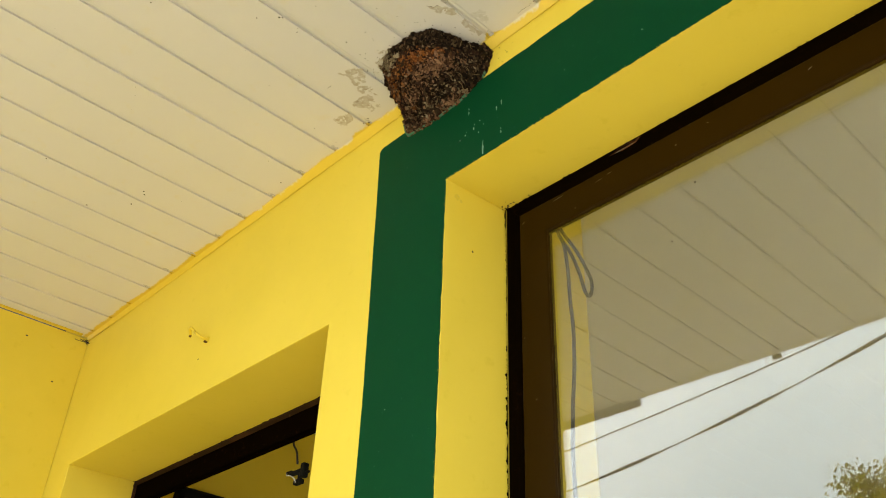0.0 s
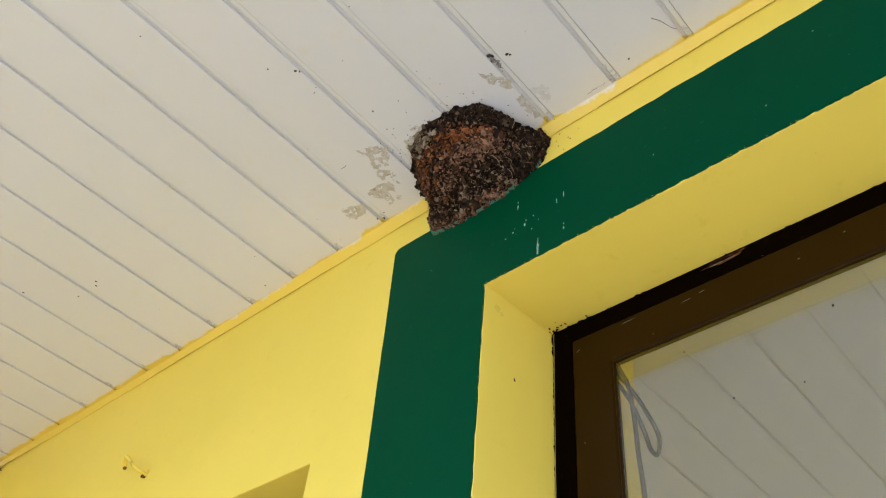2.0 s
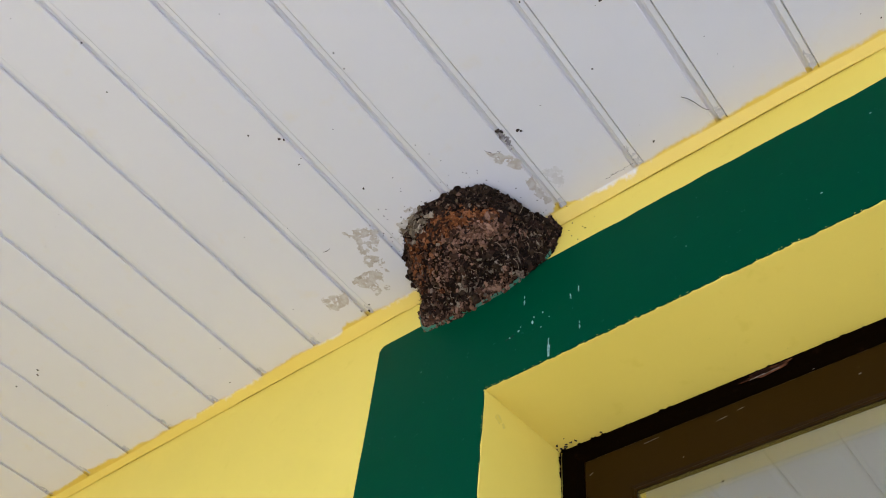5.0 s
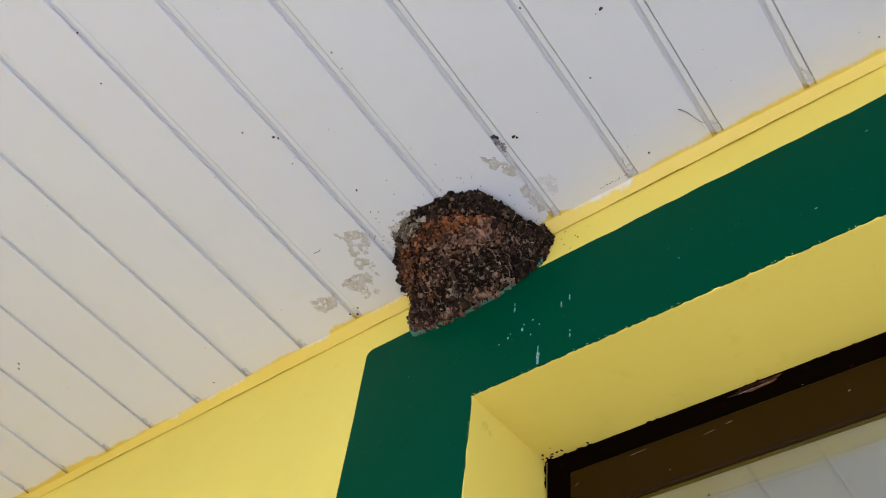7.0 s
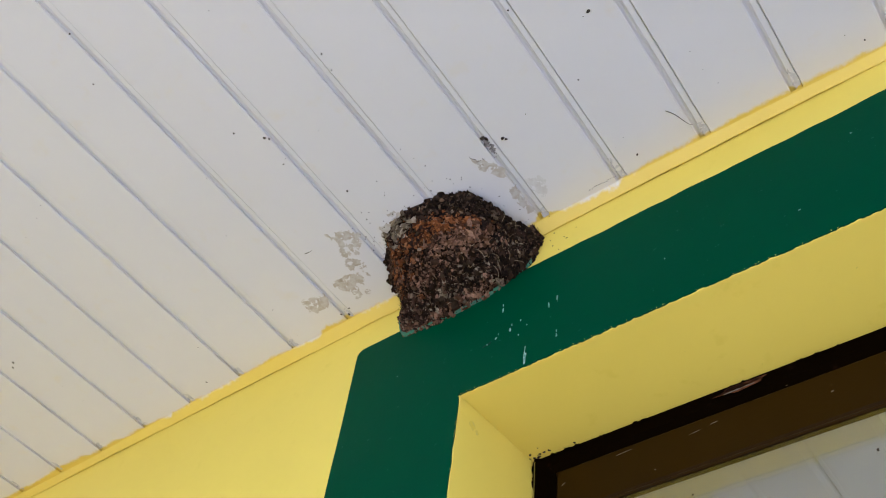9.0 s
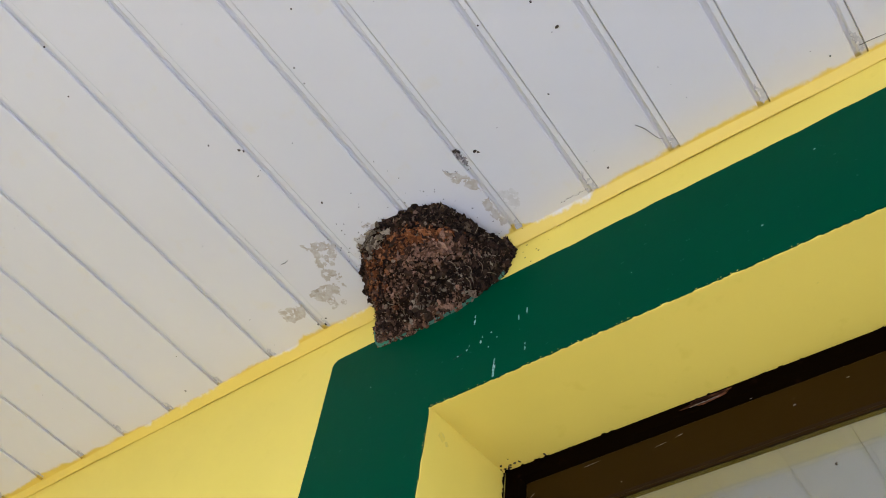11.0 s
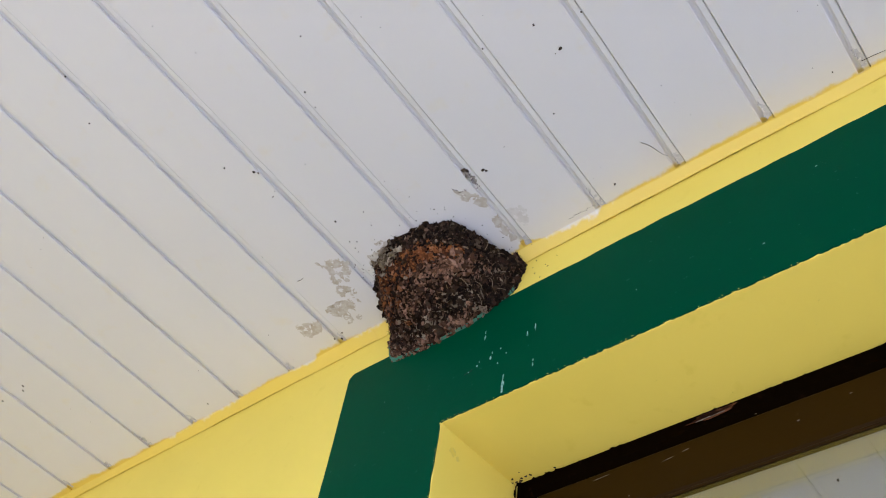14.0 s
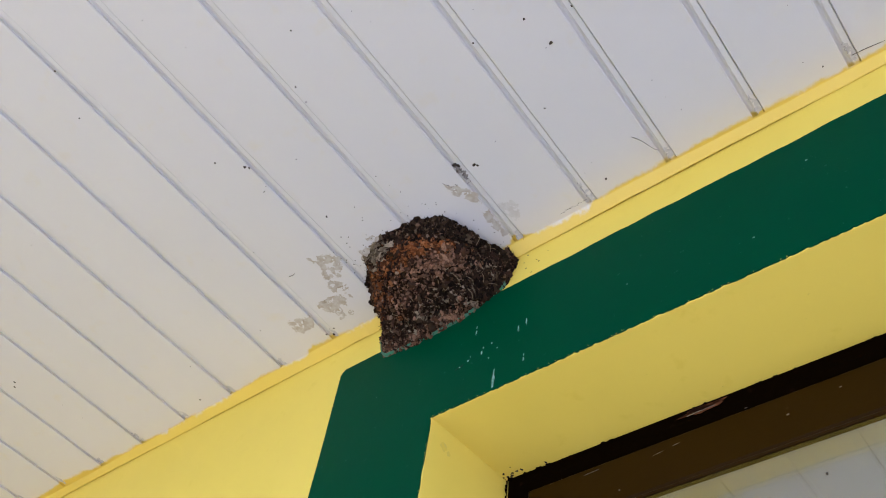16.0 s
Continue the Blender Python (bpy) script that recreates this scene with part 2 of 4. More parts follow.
M_GROUND = (Mat("pale_concrete_ground", (0.62, 0.55, 0.47), 0.9).stain(0.5, 0.42, 0.6, (0.42, 0.38, 0.33), 0.8)
            .stain(9, 0.45, 0.7, (0.40, 0.38, 0.34), 0.7).relief(60, 0.3, 0.004).done())
M_METAL = Mat("brown_painted_sheet", (0.06, 0.045, 0.03), 0.4, spec=0.5).stain(8, 0.4, 0.7, (0.045, 0.033, 0.022)).relief(20, 0.08, 0.003).done()
M_BARK = Mat("grey_brown_bark", (0.12, 0.09, 0.065), 0.95).stain(8, 0.4, 0.65, (0.06, 0.045, 0.03)).relief(20, 0.8, 0.03, stretch=(3, 3, 0.6)).done()
M_LEAF = Mat("green_leaves", (0.25, 0.23, 0.015), 0.7, spec=0.1).island([(0.0, (0.18, 0.17, 0.010)), (0.6, (0.26, 0.235, 0.014)), (1.0, (0.34, 0.30, 0.02))]).done()


def glass_material():
    m = bpy.data.materials.new("window_glass")
    m.use_nodes = True
    n, l = m.node_tree.nodes, m.node_tree.links
    n.clear()
    out, mixer = n.new("ShaderNodeOutputMaterial"), n.new("ShaderNodeMixShader")
    clear, mirror, facing = n.new("ShaderNodeBsdfTransparent"), n.new("ShaderNodeBsdfGlossy"), n.new("ShaderNodeLayerWeight")
    power, shine = n.new("ShaderNodeMath"), n.new("ShaderNodeMapRange")
    clear.inputs[0].default_value = (0.93, 0.95, 0.92, 1)
    mirror.inputs["Roughness"].default_value = 0.0
    mirror.inputs[0].default_value = (1, 1, 1, 1)
    # Schlick: gloss straight on, rising to a mirror at grazing
    facing.inputs["Blend"].default_value = 0.5
    power.operation, power.inputs[1].default_value = "POWER", 5.0
    shine.inputs["To Min"].default_value, shine.inputs["To Max"].default_value = GLASS_SHINE, 1.0
    l.new(facing.outputs["Facing"], power.inputs[0])
    l.new(power.outputs[0], shine.inputs["Value"])
    l.new(shine.outputs[0], mixer.inputs[0])
    l.new(clear.outputs[0], mixer.inputs[1])
    l.new(mirror.outputs[0], mixer.inputs[2])
    l.new(mixer.outputs[0], out.inputs[0])
    return m


GLASS_SHINE = 0.12
M_GLASS = glass_material()


# ---- building helpers ----
def mesh_of(name, bm, material, smooth=False):
    bmesh.ops.recalc_face_normals(bm, faces=bm.faces[:])
    me = bpy.data.meshes.new(name)
    bm.to_mesh(me)
    bm.free()
    me.materials.append(material)
    if smooth:
        me.polygons.foreach_set("use_smooth", [True] * len(me.polygons))
    return me


def part(name, bm, material, parent, label="", smooth=False):
    """One mesh object under a thing or under a part; the bmesh is in the world's metres."""
    ob = new(name, mesh_of(name, bm, material, smooth))
    ob.parent = parent
    ob.matrix_parent_inverse = Matrix.Translation(-base_of(parent))
    return tagged(ob, label)


BASES = {}


def base_of(ob):
    return BASES.get(ob.name, Vector((0, 0, 0)))


def thing(name, base, label, category, group="", kind=""):
    """The empty at a thing's base that carries its parts."""
    ob = new(name)
    ob.location = base
    BASES[ob.name] = Vector(base)
    return tagged(ob, label, category, group, kind)


def solid(name, bm, material, label, category, group="", kind="", smooth=False):
    return tagged(new(name, mesh_of(name, bm, material, smooth)), label, category, group, kind)


def box(bm, x0, x1, y0, y1, z0, z1, bevel=0.0, segments=2):
    made = bmesh.ops.create_cube(bm, size=1, matrix=Matrix.LocRotScale(((x0 + x1) / 2, (y0 + y1) / 2, (z0 + z1) / 2), None, (x1 - x0, y1 - y0, z1 - z0)))
    if bevel:
        edges = list({e for v in made["verts"] for e in v.link_edges})
        bmesh.ops.bevel(bm, geom=edges, offset=bevel, segments=segments, affect="EDGES", profile=0.5)
    return bm


def tube(bm, points, radius, sides=8, taper=None):
    """A round bar along the points, closed at both ends."""
    pts = [Vector(p) for p in points]
    rings = []
    for i, p in enumerate(pts):
        way = (pts[min(i + 1, len(pts) - 1)] - pts[max(i - 1, 0)]).normalized()
        a = way.cross(Vector((0.31, 0.17, 0.93))).normalized()
        b = way.cross(a)
        r = radius if taper is None else radius + (taper - radius) * i / (len(pts) - 1)
        rings.append([bm.verts.new(p + r * (math.cos(t) * a + math.sin(t) * b)) for t in (2 * math.pi * k / sides for k in range(sides))])
    for r0, r1 in zip(rings, rings[1:]):
        for k in range(sides):
            bm.faces.new((r0[k], r0[(k + 1) % sides], r1[(k + 1) % sides], r1[k]))
    bm.faces.new(rings[0][::-1])
    bm.faces.new(rings[-1])
    return bm


def smooth_line(points, n=6):
    """Catmull-Rom points through the given ones."""
    p = [Vector(q) for q in points]
    p = [2 * p[0] - p[1], *p, 2 * p[-1] - p[-2]]
    out = []
    for i in range(1, len(p) - 2):
        for k in range(n):
            t = k / n
            a, b, c, d = p[i - 1], p[i], p[i + 1], p[i + 2]
            out.append(0.5 * ((2 * b) + (c - a) * t + (2 * a - 5 * b + 4 * c - d) * t * t + (3 * b - a - 3 * c + d) * t ** 3))
    return out + [p[-2]]


def sheet(bm, rows):
    """Quads over a grid of points; rows of equal length."""
    v = [[bm.verts.new(p) for p in row] for row in rows]
    for r0, r1 in zip(v, v[1:]):
        for k in range(len(r0) - 1):
            bm.faces.new((r0[k], r0[k + 1], r1[k + 1], r1[k]))
    return bm


def wob(x, seed, scale=1.0):
    return noise.noise(Vector((x * scale, seed * 7.31, seed * 1.7)))


# ---- the setting: wall, side wall, lining, roof, room, ground ----
H = 2.6          # underside of the lining
XL = -1.202      # face of the side wall
EAVE = -1.034    # outer edge of the lining
XR = 3.4
WIN = (0.188, 1.75, 0.85, 2.380)       # x0, x1, z0, z1 of the large opening
LWIN = (-1.086, -0.082, 0.85, 2.2265)   # of the small one
DEEP = 0.20


def wall_with_openings():
    xs = [XL - 0.3, LWIN[0], LWIN[1], WIN[0], WIN[1], XR]
    zs = [0.0, 0.85, LWIN[3], WIN[3], 2.9]
    full = {}
    for i in range(len(xs) - 1):
        for k in range(len(zs) - 1):
            hole = (i == 1 and k == 1) or (i == 3 and k in (1, 2))
            full[i, k] = not hole
    bm = bmesh.new()
    vs = {}

    def vert(i, j, k):
        if (i, j, k) not in vs:
            splay = 0.0113 if (i, j) == (3, 1) else 0.0      # the large opening narrows inwards
            vs[i, j, k] = bm.verts.new((xs[i] + splay, (0.0, 0.15 if i in (3, 4) else DEEP)[j], zs[k]))
        return vs[i, j, k]
    for (i, k), there in full.items():
        if not there:
            continue
        for j in (0, 1):
            bm.faces.new([vert(a, j, b) for a, b in ((i, k), (i + 1, k), (i + 1, k + 1), (i, k + 1))])
        for di, dk, ends in ((-1, 0, ((i, k), (i, k + 1))), (1, 0, ((i + 1, k), (i + 1, k + 1))), (0, -1, ((i, k), (i + 1, k))), (0, 1, ((i, k + 1), (i + 1, k + 1)))):
            if not full.get((i + di, k + dk), False):
                (a, b), (c, d) = ends
                bm.faces.new((vert(a, 0, b), vert(c, 0, d), vert(c, 1, d), vert(a, 1, b)))
    bmesh.ops.recalc_face_normals(bm, faces=bm.faces[:])
    # soft plaster arrises round the openings
    edges = []
    for e in bm.edges:
        if all(abs(v.co.y) < 1e-6 for v in e.verts) and len(e.link_faces) == 2 and abs(e.calc_face_angle(0)) > 1.0:
            edges.append(e)
    bmesh.ops.bevel(bm, geom=edges, offset=0.0016, segments=3, affect="EDGES", profile=0.5)
    return bm


wall_north = solid("wall_north", wall_with_openings(), M_YELLOW, "bright yellow painted plaster wall with two deep window openings", "wall", kind="structure")
# its unseen stretch beyond the eave is added to darken the porch's left
wall_west = solid("wall_west", box(bmesh.new(), XL - 0.3, XL, -1.55, -0.001, 0, H - 0.004), M_YELLOW, "bright yellow painted plaster side wall of the porch", "wall", kind="structure")


def green_band():
    """The painted band round the large opening, a coat of paint proud of the wall."""
    bm = bmesh.new()
    y = -0.0012
    top, left = lambda x: 2.5405 + 0.004 * wob(x, 3, 5) + 0.0015 * wob(x, 4, 40), lambda z: 0.030 - 0.016 * max(0.0, (z - 2.05) / 0.49) + 0.002 * wob(z, 5, 6) + 0.0008 * wob(z, 6, 50)
    zi = lambda x: WIN[3] + 0.0004 + 0.0014 * wob(x, 8, 330) + 0.0005 * wob(x, 9, 110)
    xi = lambda z: WIN[0] - 0.0008 + 0.0012 * wob(z, 10, 170) - 0.0008 * wob(z, 11, 60)
    zs = np.linspace(0.70, WIN[3], 190)
    rows = [[(left(z), y, z), (left(z) * 0.5 + 0.09, y, z), (xi(z), y, z)] for z in zs]
    # round the upper corner, then along the top
    steps = np.linspace(0.0, 1.0, 24)
    x0 = left(2.5)
    for z in np.linspace(WIN[3], 2.533, 18)[1:]:
        rows.append([(left(z), y, z), (left(z) * 0.5 + 0.09, y, z), (WIN[0], y, z)])
    for s in steps[1:]:
        z = 2.533 + s * (top(0.05) - 2.533)
        rows.append([(x0 + 0.006 * s ** 2, y, z), (0.1, y, z), (WIN[0], y, z if s < 1 else top(WIN[0]))])
    sheet(bm, rows)
    xs = np.linspace(WIN[0], WIN[1] + 0.17, 1300)
    sheet(bm, [[(x, y, zi(x) if x < WIN[1] else WIN[3]), (x, y, 2.45), (x, y, top(x))] for x in xs])
    made = bmesh.ops.extrude_face_region(bm, geom=bm.faces[:])
    for v in made["geom"]:
        if isinstance(v, bmesh.types.BMVert):
            v.co.y = 0.0004
    return bm


part("painted_band", green_band(), M_GREEN, wall_north, "dark green painted band round the window opening")


def groove(n):
    """Where the n-th board begins: the right-hand edge of the groove before it. The boards run a little wider towards the side wall."""
    return 0.0045 + 0.1 * n if n >= -1 else -0.0955 - 0.1048 * (-1 - n)


def lining():
    """Plastic lining boards, each with a narrow notch and a white strip beside its face that tucks behind the next one, all in one mesh."""
    bm = bmesh.new()
    y0, y1, wide = EAVE, -0.004, 0.0124
    for n in range(-12, 34):
        a, c = groove(n), groove(n + 1)
        b = c - wide
        jig = 0.0004 * wob(n, 21, 3.3)
        # the tongue that tucks behind the next board, the white strip, the undercut notch, the lip, the flat face
        prof = [(c + 0.004, 0.0040), (c - 0.0003, 0.0040), (c - 0.0009, 0.0022), (c - 0.0016, 0.0016), (b + 0.0058, 0.0016), (b + 0.0048, 0.0024), (b + 0.0036, 0.0040), (b + 0.0016, 0.0048), (b - 0.0012, 0.0048),
                (b - 0.0016, 0.0028), (b - 0.0006, 0.0014), (b - 0.0004, 0.0006), (b - 0.0016, 0.0), (a + 0.0009, 0.0), (a + 0.0002, 0.0003), (a, 0.0010), (a, 0.0066), (a, 0.0100), (c + 0.004, 0.0100)]
        ring = [[bm.verts.new((max(px, XL + 0.001), y, H + pz + jig)) for px, pz in prof] for y in (y0, (y0 + y1) / 2, y1)]
        for r0, r1 in zip(ring, ring[1:]):
            for k in range(len(prof)):
                m = (k + 1) % len(prof)
                bm.faces.new((r0[k], r0[m], r1[m], r1[k]))
        bm.faces.new(ring[0])
        bm.faces.new(ring[-1][::-1])
    return bm


ceiling = solid("ceiling", lining(), M_LINING, "off-white plastic lining boards with open grooves under the porch roof", "ceiling", kind="structure")


def edge_trim(x0, x1):
    """The lining's wall trim: a flange under the boards' ends that leans down to the wall, with an open crack behind it."""
    bm = bmesh.new()
    rows = []
    for x in np.arange(x0, x1, 0.004):
        e = -0.0168 + 0.016 * min(0.6, abs(x - 0.05)) ** 2 + 0.0004 * wob(x, 31, 8)
        zb = 2.5893 + 0.0009 * wob(x, 33, 5) + 0.0002 * wob(x, 34, 20)
        gap = max(0.0001, (0.0014 if x < 0.05 else 0.0009) + 0.0016 * wob(x, 32, 4) + 0.0007 * wob(x, 35, 28))
        rows.append([(x, e, H + 0.0001), (x, e + 0.0020, H - 0.0004), (x, -gap - 0.0022, zb + 0.0010), (x, -gap - 0.0008, zb), (x, -gap, zb + 0.0003), (x, -gap, H - 0.002)])
    return sheet(bm, rows)


trim = solid("trim_wall", edge_trim(XL + 0.002, XR), M_LINING, "white plastic edge trim of the lining brushed over with the wall's yellow paint", "trim", kind="structure")

west_trim = bmesh.new()
sheet(west_trim, [[(XL + 0.0165, y, H - 0.0005), (XL + 0.016, y, H - 0.0022), (XL + 0.003, y, H - 0.0022), (XL + 0.0016, y, H - 0.0005)] for y in np.arange(EAVE + 0.03, -0.017, 0.02)])
solid("trim_side", west_trim, M_TRIMPAINT, "yellow painted plastic edge trim along the side wall", "trim", kind="structure")

# roof over the lining, its fascia with one overlapping length, and a small clip
roof = bmesh.new()
box(roof, XL - 0.3, XR + 0.2, EAVE + 0.004, 3.42, H + 0.10, H + 0.32)
solid("roof", roof, M_METAL, "brown sheet roof slab over the porch", "roof", kind="structure")
fascia = bmesh.new()
box(fascia, -0.37, XR, EAVE - 0.004, EAVE + 0.016, H + 0.0, H + 0.34, 0.003)
solid("trim_fascia", fascia, M_METAL, "brown sheet fascia along the eave", "trim", kind="structure")
fascia_b = bmesh.new()
box(fascia_b, XL - 0.3, -0.375, EAVE - 0.045, EAVE + 0.016, H - 0.002, H + 0.34, 0.003)
solid("trim_fascia", fascia_b, M_METAL, "brown sheet fascia along the eave", "trim", kind="structure")
eave_trim = bmesh.new()
box(eave_trim, XL + 0.002, XR, EAVE + 0.001, EAVE + 0.022, H - 0.0016, H - 0.0002, 0.0005, 1)
solid("trim_eave", eave_trim, M_PVC, "white plastic edge trim of the lining along the eave", "trim", kind="structure")
clip = bmesh.new()
box(clip, 0.064, 0.088, EAVE - 0.012, EAVE + 0.0, H - 0.010, H - 0.001, 0.002)
part("clip", clip, M_METAL, bpy.data.objects["trim_fascia"])

# the closed room behind the windows: pier between them, lined ceiling, and an unseen back opening added for light
RW, RB = -1.30, 3.2      # faces of the room's side and back walls
bm = bmesh.new()
box(bm, LWIN[1], WIN[0], 0.17, 0.339, 0, H, 0.004)
solid("wall_pier", bm, M_YELLOW, "bright yellow plaster pier between the windows inside the room", "wall", kind="structure")
bm = bmesh.new()
for x0, x1, z0, z1 in ((RW - 0.2, 1.5, 0, 2.62), (1.5, 3.1, 0, 0.95), (1.5, 3.1, 2.25, 2.62), (3.1, XR, 0, 2.62)):
    box(bm, x0, x1, RB, RB + 0.2, z0, z1)
solid("wall_back", bm, M_YELLOW, "yellow plaster back wall of the room with an added opening for the fill lamp", "wall", kind="structure")
for nm, x0, x1 in (("wall_room_west", RW - 0.2, RW), ("wall_room_east", XR, XR + 0.2)):
    bm = bmesh.new()
    box(bm, x0, x1, DEEP if nm == "wall_room_west" else 0.0, RB + 0.2, 0, 2.62)
    solid(nm, bm, M_YELLOW, "yellow plaster side wall of the room", "wall", kind="structure")


def room_lining():
    """The same boards inside the room, in line with those outside."""
    bm = bmesh.new()
    deep = 0.0009
    for n in range(int(RW * 10) - 1, int(XR * 10)):
        a, b = n * 0.1 - 0.003, n * 0.1 + 0.086
        prof = [(b + 0.0115, deep + 0.003), (b + 0.0115, deep), (b + 0.008, deep), (b + 0.002, 0.0005), (b, 0.0003), (b - 0.002, 0.0), (a + 0.001, 0.0), (a, 0.001), (a, deep + 0.003)]
        ring = [[bm.verts.new((max(px, RW + 0.001), y, H + pz)) for px, pz in prof] for y in (0.152, 1.5, RB - 0.001)]
        for r0, r1 in zip(ring, ring[1:]):
            for k in range(len(prof)):
                m = (k + 1) % len(prof)
                bm.faces.new((r0[k], r0[m], r1[m], r1[k]))
    return bm


ceiling_room = solid("ceiling_room", room_lining(), M_PVC, "off-white plastic lining boards on the room's ceiling", "ceiling", kind="structure")
# floor out of view, kept pale to bounce the fill up onto the ceiling
bm = bmesh.new()
box(bm, RW, XR, DEEP, RB, 0.0, 0.06)
solid("floor", bm, M_FLOORIN, "pale worn floor of the room", "floor", kind="structure")
# invented fill lamp in the unseen back opening, brightens the room behind the panes
room_light = bpy.data.lights.new("added_room_fill", "AREA")
room_light.shape, room_light.size, room_light.size_y, room_light.energy, room_light.color = "RECTANGLE", 1.5, 1.2, 10.0, (0.95, 1.0, 0.95)
room_light.spread = radians(120)
new("added_room_fill", room_light).matrix_world = look((2.3, RB + 0.05, 1.6), (1.5, 1.2, 0.1))
bm = bmesh.new()
gxs = [-900, -300, -100, -40, -20, -10, -5, 0, 5, 10, 20, 40, 100, 300, 900]
sheet(bm, [[(x, y, 0) for x in gxs] for y in gxs])
solid("ground", bm, M_GROUND, "pale worn concrete yard before the house", "ground", kind="structure")


# ---- windows ----
def ring_frame(x0, x1, z0, z1, width, y_front, y_back, bevel):
    """A mitred frame of four bars."""
    bm = bmesh.new()
    prof = [(0.0, y_front + bevel), (bevel, y_front), (width - bevel * 1.4, y_front), (width, y_front + bevel * 1.4), (width, y_back), (0.0, y_back)]
    corners = [(x0, z0, 1, 1), (x1, z0, -1, 1), (x1, z1, -1, -1), (x0, z1, 1, -1)]
    rings = [[bm.verts.new((cx + sx * d, y, cz + sz * d)) for d, y in prof] for cx, cz, sx, sz in corners]
    for i in range(4):
        r0, r1 = rings[i], rings[(i + 1) % 4]
        for k in range(len(prof)):
            m = (k + 1) % len(prof)
            bm.faces.new((r0[k], r1[k], r1[m], r0[m]))
    return bm


def window(name, hole, y, outer, sash, pane_y, label, sash_material, glazed=True, frame_material=M_BLACK):
    x0, x1, z0, z1 = hole
    x0, x1, z0, z1 = x0 - 0.002, x1 + 0.002, z0 - 0.002, z1 + 0.006
    w = thing(name, ((x0 + x1) / 2, y, z0), label, "window", kind="structure")
    part("window_frame", ring_frame(x0, x1, z0, z1, outer, y - 0.003, pane_y + 0.012, 0.006), frame_material, w, "blackened outer window frame")
    s = part("sash", ring_frame(x0 + outer - 0.002, x1 - outer + 0.002, z0 + outer - 0.002, z1 - outer + 0.002, sash, y, pane_y + 0.008, 0.0025), sash_material, w, "dark brown glossy painted sash")
    i = outer + sash - 0.003
    part("glazing_bead", ring_frame(x0 + i, x1 - i, z0 + i, z1 - i, 0.0025, pane_y - 0.002, pane_y - 0.0005, 0.0006), sash_material, s)
    if not glazed:
        return w
    bm = bmesh.new()
    box(bm, x0 + i - 0.004, x1 - i + 0.004, pane_y, pane_y + 0.004, z0 + i - 0.004, z1 - i + 0.004)
    p = part("pane", bm, M_GLASS, s, "clear glass pane")
    p.visible_shadow = False
    return w


window_1 = window("window_1", (WIN[0] + 0.010, WIN[1], WIN[2], WIN[3]), 0.125, 0.030, 0.056, 0.1280, "large window in a dark brown painted frame", M_BROWN)
window_2 = window("window_2", LWIN, 0.168, 0.018, 0.045, 0.184, "unglazed window opening in a blackened brown frame", M_BLACK, False, M_WORN)


def ragged_strip(a0, a1, place, seed, lo=0.0004, hi=0.0085):
    """A ragged dark edge where the wall's paint meets the frame: place(along, out) gives the point."""
    bm = bmesh.new()
    rows = []
    for a in np.arange(a0, a1, 0.0015):
        d = lo + (hi - lo) * max(0.0, 0.22 + 0.38 * wob(a, seed, 22) + 0.45 * wob(a, seed + 1, 110) + 0.35 * wob(a, seed + 2, 300)) ** 1.6
        rows.append([place(a, 0.0), place(a, d)])
    return sheet(bm, rows)


part("ragged_joint", ragged_strip(WIN[0], WIN[1], lambda a, d: (a, 0.1235 - d, WIN[3] - 0.0008), 51), M_BLACK, window_1)
part("ragged_joint", ragged_strip(WIN[2], WIN[3], lambda a, d: (WIN[0] + 0.0102 - 0.075 * d, 0.1235 - d, a), 53), M_BLACK, window_1)
part("ragged_joint", ragged_strip(LWIN[0], LWIN[1], lambda a, d: (a, 0.1665 - d, LWIN[3] - 0.0008), 55, 0.001, 0.009), M_BAREWOOD, window_2)
part("ragged_joint", ragged_strip(LWIN[2], LWIN[3], lambda a, d: (LWIN[0] + 0.0008, 0.1665 - d, a), 57), M_BLACK, window_2)


def flake(points, thick, seed, axis="y"):
    """A small irregular raised patch: outline points in the wall's or the lining's plane."""
    bm = bmesh.new()
    rim = [bm.verts.new(p) for p in points]
    mid = sum((v.co for v in rim), Vector()) / len(rim)
    top = []
    for v in rim:
        q = mid + (v.co - mid) * 0.8
        q = q + Vector((0, -thick, 0)) if axis == "y" else q + Vector((0, 0, -thick))
        top.append(bm.verts.new(q))
    n = len(rim)
    for k in range(n):
        bm.faces.new((rim[k], rim[(k + 1) % n], top[(k + 1) % n], top[k]))
    bm.faces.new(top)
    return bm


def blob(cx, cy, rx, ry, turn, seed, n=14, rough=0.5):
    out = []
    for k in range(n):
        t = 2 * math.pi * k / n
        r = 1 + rough * noise.noise(Vector((1.7 * math.cos(t), 1.7 * math.sin(t), seed * 3.7))) + 0.25 * rough * noise.noise(Vector((5 * math.cos(t), 5 * math.sin(t), seed)))
        u, v = rx * r * math.cos(t), ry * r * math.sin(t)
        out.append((cx + u * math.cos(turn) - v * math.sin(turn), cy + u * math.sin(turn) + v * math.cos(turn)))
    return out


